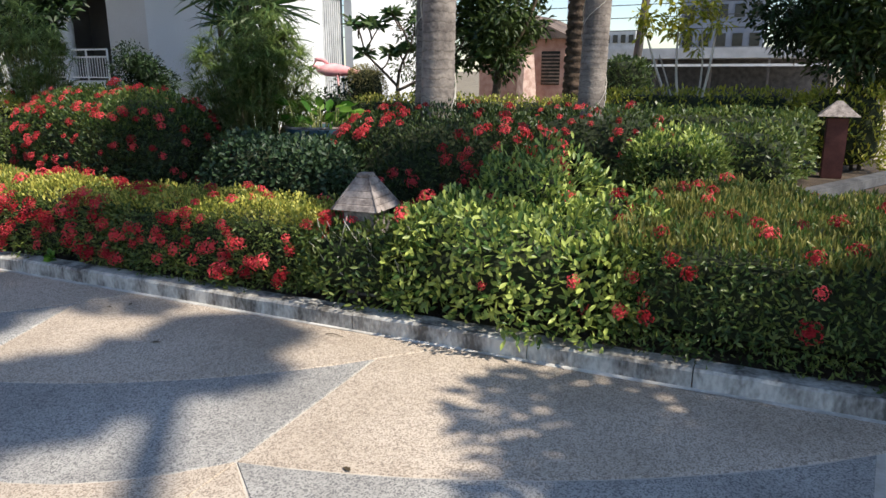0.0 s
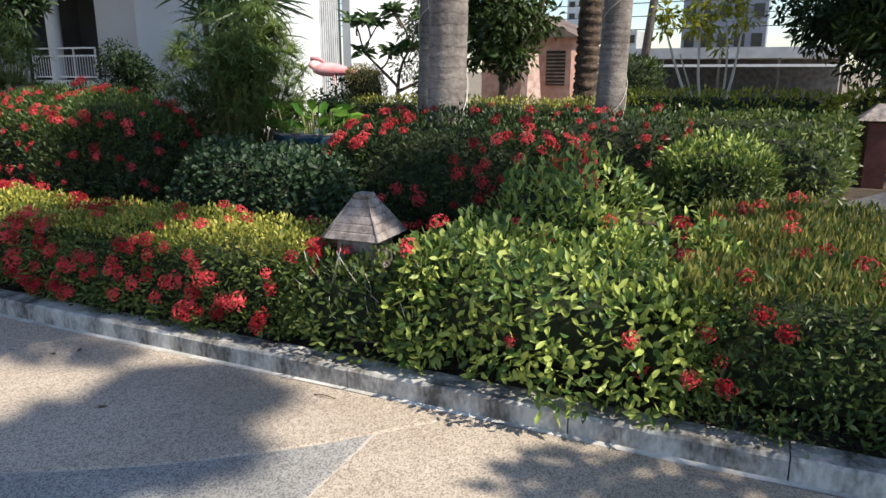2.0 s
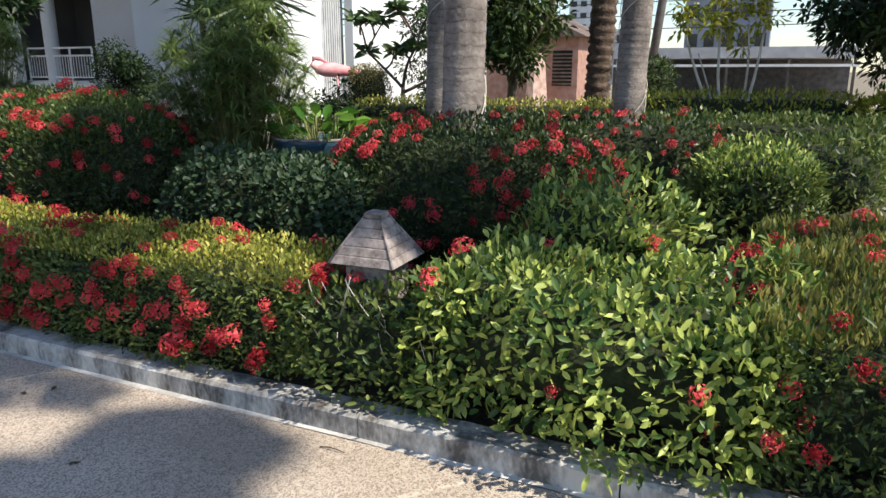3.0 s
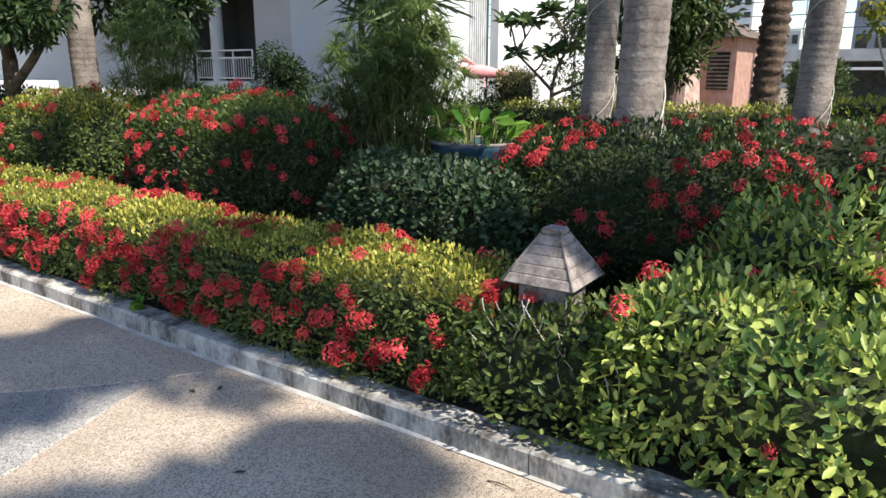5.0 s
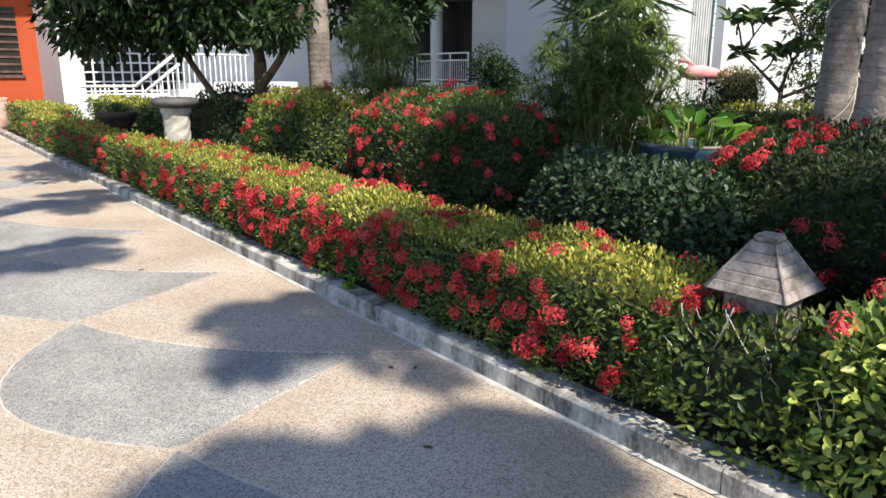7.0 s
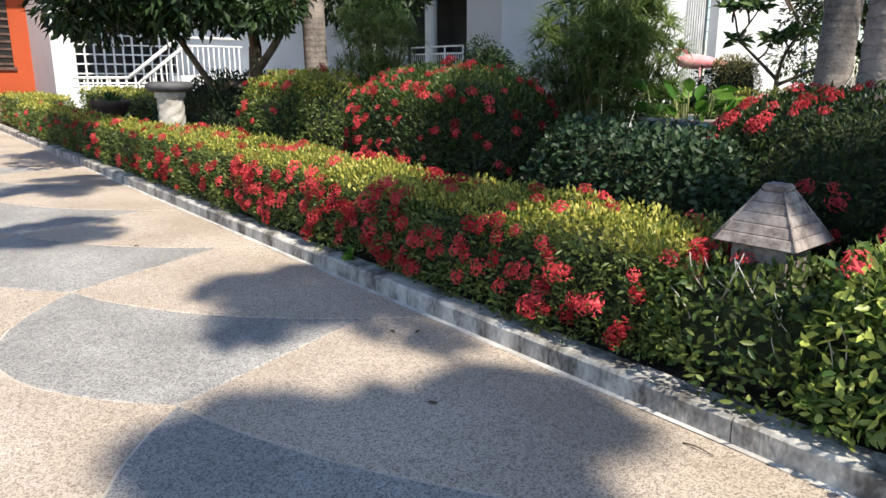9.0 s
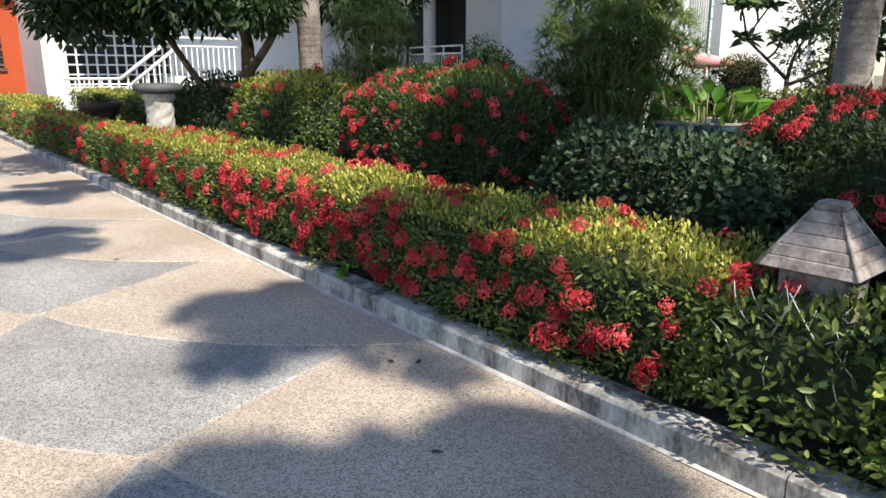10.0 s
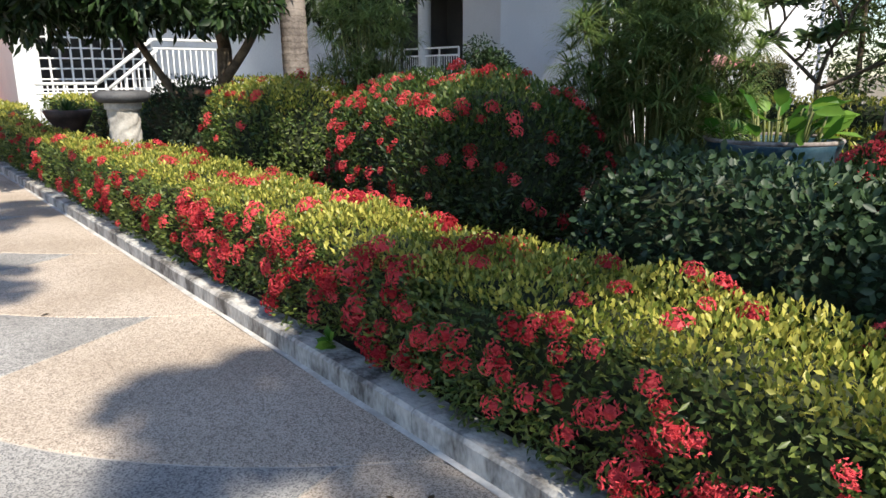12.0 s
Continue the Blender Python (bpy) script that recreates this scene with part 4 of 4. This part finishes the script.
# flamingo statue: one plain mesh, body level, neck laid along the back
v1, f1 = lathe([(0.0, -0.46), (0.09, -0.40), (0.155, -0.25), (0.165, -0.05), (0.12, 0.18), (0.05, 0.42), (0.0, 0.62)], 20)
v1 = np.stack([v1[:, 2], v1[:, 0] * 0.75, v1[:, 1] * 0.85 + 1.5 - 0.10 * np.clip(v1[:, 2], 0, 1)], 1)
pieces = [(v1, f1), tube_np([(-0.36, 0, 1.52), (-0.5, 0, 1.6), (-0.46, 0, 1.72), (-0.32, 0, 1.72), (-0.2, 0, 1.64)], [0.07, 0.05, 0.045, 0.05, 0.02], 8),
          tube_np([(0.0, 0.06, 1.42), (0.02, 0.06, 0.8), (0.0, 0.06, 0.0)], [0.016, 0.012, 0.012], 8), tube_np([(0.0, -0.06, 1.42), (0.03, -0.06, 0.8), (0.0, -0.06, 0.0)], [0.016, 0.012, 0.012], 8)]
v, f = join_np(pieces)
fl = mesh_np("flamingo_statue", v, f, M_PINK, smooth=True)
fl.matrix_world = pose(-8.9, 13.5, 0.05, 0, 0, 33)
tagged(fl, "pink painted flamingo garden statue on thin legs", "statue")
leafy_tree("dark_bush", "small dark leafy bush under the flamingo statue", (-8.45, 12.75, 0.08),
           [((0, 0, 0), (0, 0, 0.8), 0.03, 0.015)], cloud(np.random.default_rng(71), (0, 0, 0.85), (0.42, 0.3, 0.4), 12, (0.18, 0.28)), M_MANGO, (0.14, 0.045), 500, seed=72, category="shrub")

# carved pedestal
ped = thing("pedestal", "carved pale stone pedestal with a dark round top", "pedestal", (-10.9, 4.36, 0.08))
zz = np.linspace(0.0, 1.0, 60)
v, f = lathe(np.stack([np.full(60, 0.165), zz], 1), 60)
ang = np.arctan2(v[:, 1], v[:, 0])
relief = 0.009 * np.clip(1.6 * np.sin(6 * ang + 2 * np.sin(v[:, 2] * 13)) * np.sin(v[:, 2] * 24 + 1.2 * np.sin(4 * ang)), -1, 1)
band = np.where((v[:, 2] < 0.12) | (v[:, 2] > 0.93), 0.03, relief)
v[:, :2] *= (1 + band / 0.165)[:, None]
mesh_np("carved_drum", v, f, M_CARVED, ped)
v, f = lathe([(0.0, 1.0), (0.24, 1.0), (0.3, 1.05), (0.3, 1.10), (0.24, 1.13), (0.0, 1.13)], 24)
mesh_np("top_slab", v, f, M_DARKSTONE, ped)
# brown bowl pot and the pink jar
pot = thing("bowl_pot", "dark brown clay bowl with a small plant", "pot", (-15.6, 4.75, 0.08))
v, f = lathe([(0.0, 0.0), (0.2, 0.0), (0.22, 0.45), (0.33, 0.62), (0.38, 0.74), (0.35, 0.75), (0.33, 0.68), (0.0, 0.66)], 28)
mesh_np("bowl", v, f, M_BROWNPOT, pot, smooth=True)
d = unit(rng.normal(size=(60, 3)) + np.array([0, 0, 1.2]))
v, f = leaves_np(np.tile([[0, 0, 0.68]], (60, 1)) + d * 0.05, d, 0.22, 0.035, BLADE)
mesh_np("plant", v, f, M_STRAP, pot)
jar = thing("clay_jar", "large pinkish terracotta jar at the end of the kerb", "jar", (-23.6, 3.6, -0.006))
v, f = lathe([(0.0, 0.0), (0.26, 0.0), (0.36, 0.2), (0.40, 0.5), (0.36, 0.75), (0.33, 0.82), (0.37, 0.9), (0.33, 0.9), (0.29, 0.8), (0.0, 0.78)], 28)
mesh_np("body", v, f, M_TERRA, jar, smooth=True)

# lantern on a red post
lan = thing("garden_lantern", "garden lantern with a pale pyramid roof on a red post", "garden lamp", (0.62, 11.2, 0.08))
box("post", -0.13, 0.13, -0.13, 0.13, 0.0, 0.82, M_REDWOOD, lan, bevel=0.01)
bm = bmesh.new()
bmesh.ops.create_cone(bm, segments=4, radius1=0.36, radius2=0.05, depth=0.2, cap_ends=True)
bmesh.ops.rotate(bm, verts=bm.verts[:], matrix=Matrix.Rotation(radians(45), 3, "Z"))
bmesh.ops.translate(bm, verts=bm.verts[:], vec=(0, 0, 0.95))
part("roof", bm, M_STONE, lan)

clipped_shrub("yellow_shrub", "loose yellow green shrub behind the lantern", (0.75, 12.1), (0.6, 0.4, 0.6), 0.35, 0, M_YELLOW, None, density=700, leaf=(0.1, 0.03), seed=23.0, upward=0.6, amp=0.12)
# side kerb by the drive
# dark slate material stands in for the shade on this concrete
sk = box("side_kerb", -0.05, 4.0, -0.09, 0.09, 0.0, 0.14, M_DARKSTONE, bevel=0.015)
sk.matrix_world = pose(0.12, 8.75, 0.08, 0, 0, 63)
tagged(sk, "weathered grey concrete kerb beside the drive, darkened for shade", "kerb", kind="structure")
drive = box("drive", 1.4, 12.0, 8.4, 40.0, -0.03, 0.1, M_BEIGE)
tagged(drive, "pale paved drive beyond the garden", "road", kind="structure")

# ---- unseen trees, placed so that their shade falls on paving and garden ----
leafy_tree("shade_tree", "leafy shade tree on the far side of the paving", (4.7, 2.3, -0.006),
           [((0, 0, 0), (-0.1, 0.1, 3.2), 0.12, 0.08), ((-0.1, 0.1, 2.6), (-1.0, 0.9, 4.2), 0.06, 0.03), ((-0.1, 0.1, 2.6), (0.8, 0.8, 4.4), 0.06, 0.03)],
           cloud(g0, (-0.1, 0.25, 4.3), (2.0, 1.15, 0.7), 62, (0.28, 0.45)), M_SHADELEAF, (0.16, 0.07), 560, seed=61)
# crowns of leaning coconut palms added for shade: where it falls, height, foot of the trunk, frond length, fronds
run = 1 / math.tan(radians(SUN_EL))
for gx, gy, ph, px, py, r, ln, fr_n, sd in (
        (-5.15, 3.4, 9.5, 3.3, 4.6, 0.05, 0.95, 12, 81), (-3.15, 2.95, 11.0, 5.0, -5.0, 0.1, 0.6, 8, 82), (-3.5, 2.15, 12.0, 5.6, -5.2, 0.1, 0.45, 7, 83), (-8.0, 2.2, 9.0, 2.6, -6.5, 0.05, 0.8, 5, 84),
        (-10.9, 3.0, 9.0, -1.0, -6.0, 0.05, 0.9, 5, 85), (-6.1, 5.35, 9.0, 2.6, 6.1, 0.09, 1.0, 13, 86), (-3.35, 4.7, 8.0, 4.2, 6.2, 0.06, 0.75, 10, 87)):
    cx, cy = gx + ph * run * math.cos(radians(SUN_AZ)), gy + ph * run * math.sin(radians(SUN_AZ))
    pp = palm_trunk("palm", "unseen slim coconut palm added to shade the paving and the garden", px, py, r, r * 0.8, ph, (cx - px, cy - py))
    pp.location.z = -0.01
    palm_crown(pp, cx, cy, ph, fr_n, ln, seed=sd, leaf=0.36)

# ---- distance: pavilion, low roofs, towers, pole and cables ----
pav = thing("pavilion", "small brick pavilion with a pitched tiled roof and louvres", "house", (-8.2, 24.0, -0.04))
box("wall", -1.6, 1.5, 0.0, 4.0, 0.0, 2.7, M_BRICK, pav)
bm = bmesh.new()
vs = [bm.verts.new(c) for c in ((-1.95, -0.4, 2.6), (1.85, -0.4, 2.6), (1.85, 4.4, 2.6), (-1.95, 4.4, 2.6), (-0.05, -0.4, 3.5), (-0.05, 4.4, 3.5))]
for q in ((0, 1, 4), (1, 2, 5, 4), (2, 3, 5), (3, 0, 4, 5), (3, 2, 1, 0)):
    bm.faces.new([vs[i] for i in q])
part("roof", bm, M_ROOF, pav)
lv = box("louvre", 0.68, 1.32, -0.03, 0.03, 1.1, 2.2, M_DARKWIN, pav)
for k in range(9):
    box("slat", 0.68, 1.32, -0.06, -0.03, 1.14 + k * 0.115, 1.19 + k * 0.115, M_ROOF, lv)
bm = bmesh.new()
bmesh.ops.create_cone(bm, segments=4, radius1=0.42, radius2=0.24, depth=2.1, cap_ends=True)
bmesh.ops.translate(bm, verts=bm.verts[:], vec=(0.35, -0.6, 1.05))
part("buttress", bm, M_TERRA, pav, "sloping pinkish buttress")

car = thing("carport", "long low carport with a pale sheet roof", "carport", (-7.2, 32.0, -0.04))
box("roof", 0, 9.0, 0.0, 4.0, 2.05, 2.47, M_TIN, car)
box("beam", 0, 9.0, -0.1, 0.0, 1.72, 1.82, M_WHITEMETAL, car)
box("back_wall", 0, 9.0, 3.6, 3.9, 0.0, 2.05, M_DARKSTONE, car)
for k in range(5):
    box("post", k * 2.2, k * 2.2 + 0.1, -0.05, 0.05, 0.0, 2.05, M_POLE, car)


def tower(label, x, y, w, d, h, floors, material, cols=6):
    ob = thing("tower", label, "building", (x, y, 0), "towers in the distance")
    box("wall", 0, w, 0, d, 0, h, material, ob)
    for i in range(floors):
        for j in range(cols):
            z, xx = (i + 0.3) * h / floors, (j + 0.2) * w / cols
            box("window", xx, xx + w / cols * 0.6, -0.15, 0.0, z, z + h / floors * 0.45, M_DARKWIN, ob)
    return ob


tower("white distant apartment tower with rows of balconies", -41.0, 150.0, 6.0, 10.0, 18.0, 8, M_WHITE, 3)
tower("grey blue distant tower", -11.7, 95.0, 9.5, 10.0, 30.0, 9, M_GREYWALL, 5)
tower("low white distant building", -20.0, 90.0, 3.8, 6.0, 6.2, 3, M_TIN, 4)

pole = thing("utility_pole", "dark leaning utility pole carrying overhead cables", "pole", (-4.9, 26.0, -0.04))
v, f = tube_np([(0, 0, 0), (0.3, 0, 3.0), (0.9, 0, 9.0)], [0.15, 0.14, 0.11], 10)
mesh_np("shaft", v, f, M_POLE, pole)
for k in range(9):
    z = 3.0 + k * 0.42
    s = np.linspace(0, 1, 14)
    pts = np.stack([-45 + 90 * s, np.full(14, 0.0), z + 1.2 * (2 * s - 1) ** 2 - 0.4 + 0.6 * s], 1)
    v, f = tube_np(pts, 0.014, 4)
    mesh_np("cable", v, f, M_CABLE, pole, "black overhead cable")

clipped_shrub("far_shrub", "loose green shrub before the carport", (-3.9, 20.0), (0.6, 0.5, 0.95), 0.4, 0, M_SHADELEAF, None, density=500, leaf=(0.12, 0.045), seed=24.0, shape=LEAF4, amp=0.14, base=-0.04)

# dry twigs standing out of the thin shrub
tw = thing("dry_twigs", "bare grey dry twigs before the stone lamp", "twigs", (-2.35, 3.72, 0.08))
for k in range(26):
    p = np.array([rng.uniform(-0.35, 0.35), rng.uniform(-0.02, 0.12), rng.uniform(0.15, 0.42)])
    q = p + np.array([rng.normal() * 0.1, -0.05 - 0.06 * rng.random(), 0.12 + 0.1 * rng.random()])
    v, f = limb(p, q, 0.0035, 0.0018, 0.02, 300 + k, 5)
    mesh_np("twig", v, f, M_FAIRY, tw)

# litter on the paving and a weed on the kerb
ft2 = thing("fallen_twig", "small dark fallen twig on the paving", "twig", (-2.43, 3.40, 0.0), turn=-4)
v, f = limb((-0.06, 0, 0.004), (0.06, 0.01, 0.005), 0.003, 0.002, 0.008, 401)
mesh_np("stick", v, f, M_TWIG, ft2)
for k, (x, y) in enumerate(((-4.12, 3.22), (-4.0, 3.3), (-3.3, 2.9), (-1.6, 2.2), (-6.9, 2.7))):
    v, f = leaves_np(np.array([[0, 0, 0.004]]), np.array([[math.cos(k * 2), math.sin(k * 2), 0.08]]), 0.05, 0.022, ROUND, np.array([[0, 0, 1.0]]))
    lf = mesh_np("fallen_leaf", v, f, M_DRYLEAF)
    lf.location = (x, y, 0.0)
    tagged(lf, "small dry fallen leaf on the paving", "leaf", "fallen leaves")
weed = thing("weed", "small broad leaved green weed on the kerb", "weed", (-5.17, 3.63, 0.12))
az = np.arange(9) * 2.4
v, f = leaves_np(np.zeros((9, 3)), np.stack([np.cos(az) * 0.7, np.sin(az) * 0.5 - 0.5, rng.uniform(-0.1, 1.0, 9)], 1), 0.09 * rng.uniform(0.7, 1.2, 9), 0.05, ROUND)
mesh_np("leaf_rosette", v, f, M_BRIGHT, weed)

# ---- pebbles between the mounds ----
P, F = [], []
n = 2400
px = np.stack([rng.uniform(-8.0, -4.3, n), rng.uniform(4.55, 7.8, n), np.full(n, 0.09)], 1)
tv = np.array([(1, 0, 0), (0, 1, 0), (-1, 0, 0), (0, -1, 0), (0, 0, 0.7)], float)
tf = np.array([(0, 1, 4), (1, 2, 4), (2, 3, 4), (3, 0, 4)])
sz = rng.uniform(0.015, 0.04, (n, 1, 1))
an = rng.uniform(0, 6.28, n)
rot = np.stack([np.stack([np.cos(an), -np.sin(an), 0 * an], 1), np.stack([np.sin(an), np.cos(an), 0 * an], 1), np.stack([0 * an, 0 * an, 1 + 0 * an], 1)], 1)
v = px[:, None] + np.einsum("nij,kj->nki", rot, tv) * sz
pb = mesh_np("pebbles", v.reshape(-1, 3), (tf[None] + (np.arange(n) * 5)[:, None, None]).reshape(-1, 3), M_PEBBLE, smooth=True)
tagged(pb, "pale river pebbles strewn between the shrubs", "pebbles", kind="stuff")

# ---- kerb blocks ----
kerb = thing("kerb", "worn white painted concrete kerb between paving and hedge", "kerb", kind="structure")
x = 4.6
k = 0
while x > -23.0:
    w = rng.uniform(0.85, 1.15)
    bm = box_bm(x - w + 0.003, x - 0.003, KERB_Y, KERB_Y + KERB_W, -0.03, KERB_H + rng.uniform(-0.003, 0.003))
    bmesh.ops.subdivide_edges(bm, edges=[e for e in bm.edges if abs(e.verts[0].co.x - e.verts[1].co.x) > 0.1], cuts=9)
    bmesh.ops.bevel(bm, geom=[e for e in bm.edges if min(e.verts[0].co.z, e.verts[1].co.z) > 0.05 and abs(e.verts[0].co.x - e.verts[1].co.x) > 0.01], offset=0.014, segments=1, affect="EDGES")
    for vv in bm.verts:
        if vv.co.z > 0.05:
            d = noise.noise(vv.co * 11.0)
            vv.co.y += 0.006 * d
            vv.co.z += 0.004 * noise.noise(vv.co * 17.0)
    part("kerb_block", bm, M_KERB, kerb)
    x -= w
    k += 1

# pale mortar seam at the foot of the kerb
bm = bmesh.new()
cols = []
for i in range(141):
    x = -23.4 + i * 0.2
    w = 0.026 + 0.014 * noise.noise(Vector((x * 1.7, 0.3, 0.0)))
    cols.append((bm.verts.new((x, KERB_Y - w, 0.0015)), bm.verts.new((x, KERB_Y + 0.004, 0.006))))
for a, b in zip(cols, cols[1:]):
    bm.faces.new((a[0], b[0], b[1], a[1]))
part("mortar_seam", bm, M_SEAM, kerb, "pale mortar seam at the foot of the kerb")

# ---- paving fans ----
K = [3.1, 0.72, -1.75, -4.17, -6.27, -8.17] + [-10.2 - 2.03 * i for i in range(7)]
PX = [0.2, -2.02, -3.95, -5.9, -7.95] + [k - 1.95 for k in K[5:]]
FOOT = 2.06


def bez(a, c, b, n=12):
    s = np.linspace(0, 1, n)[:, None]
    return (1 - s) ** 2 * np.array(a) + 2 * s * (1 - s) * np.array(c) + s ** 2 * np.array(b)


def arc(i, n=14):
    a, b = (K[i], KERB_Y), (PX[i], FOOT)
    return bez(a, ((a[0] + b[0]) / 2 + 0.2, (a[1] + b[1]) / 2 - 0.4), b, n)


def dip(i):
    a, b = (PX[i], FOOT), (PX[i - 1], FOOT)
    return bez(a, ((a[0] + b[0]) / 2, FOOT - 1.05), b, 12)


def panel(points, material, label=""):
    bm = bmesh.new()
    fc = bm.faces.new([bm.verts.new((p[0], p[1], 0.0)) for p in points])
    if fc.normal.z < 0 or (fc.normal_update() or fc.normal.z < 0):
        fc.normal_flip()
    bmesh.ops.inset_individual(bm, faces=[fc], thickness=0.011, depth=0.0)
    outer = [vv for vv in bm.verts if vv not in set(fc.verts)]
    for vv in outer:
        vv.co.z = -0.012
    part("paving_panel", bm, material, pavement, label)


for i in range(1, len(K) - 1):
    a, nxt = arc(i), arc(i + 1)
    top = [(K[i + 1], KERB_Y - 0.02)] + [(K[i], KERB_Y - 0.02)] + [tuple(p) for p in a[1:]] + [tuple(nxt[2])] + [tuple(nxt[1])]
    panel(top, M_BEIGE)
    panel([tuple(p) for p in a[2:]] + [tuple(p) for p in dip(i)[1:]], M_GREY)
    panel([tuple(p) for p in dip(i)] + [(PX[i - 1], 0.3), (PX[i], 0.3)], M_BEIGE)
for i in range(1, len(PX) - 1):
    for j in range(4):
        panel([(PX[i], 0.3 - 2.2 * j), (PX[i], 0.3 - 2.2 * (j + 1)), (PX[i - 1], 0.3 - 2.2 * (j + 1)), (PX[i - 1], 0.3 - 2.2 * j)], M_GREY if (i + j) % 2 else M_BEIGE)
panel([(0.72, KERB_Y), (8.9, KERB_Y), (8.9, -8.5), (0.2, -8.5), (0.2, FOOT + 0.5)], M_BEIGE)
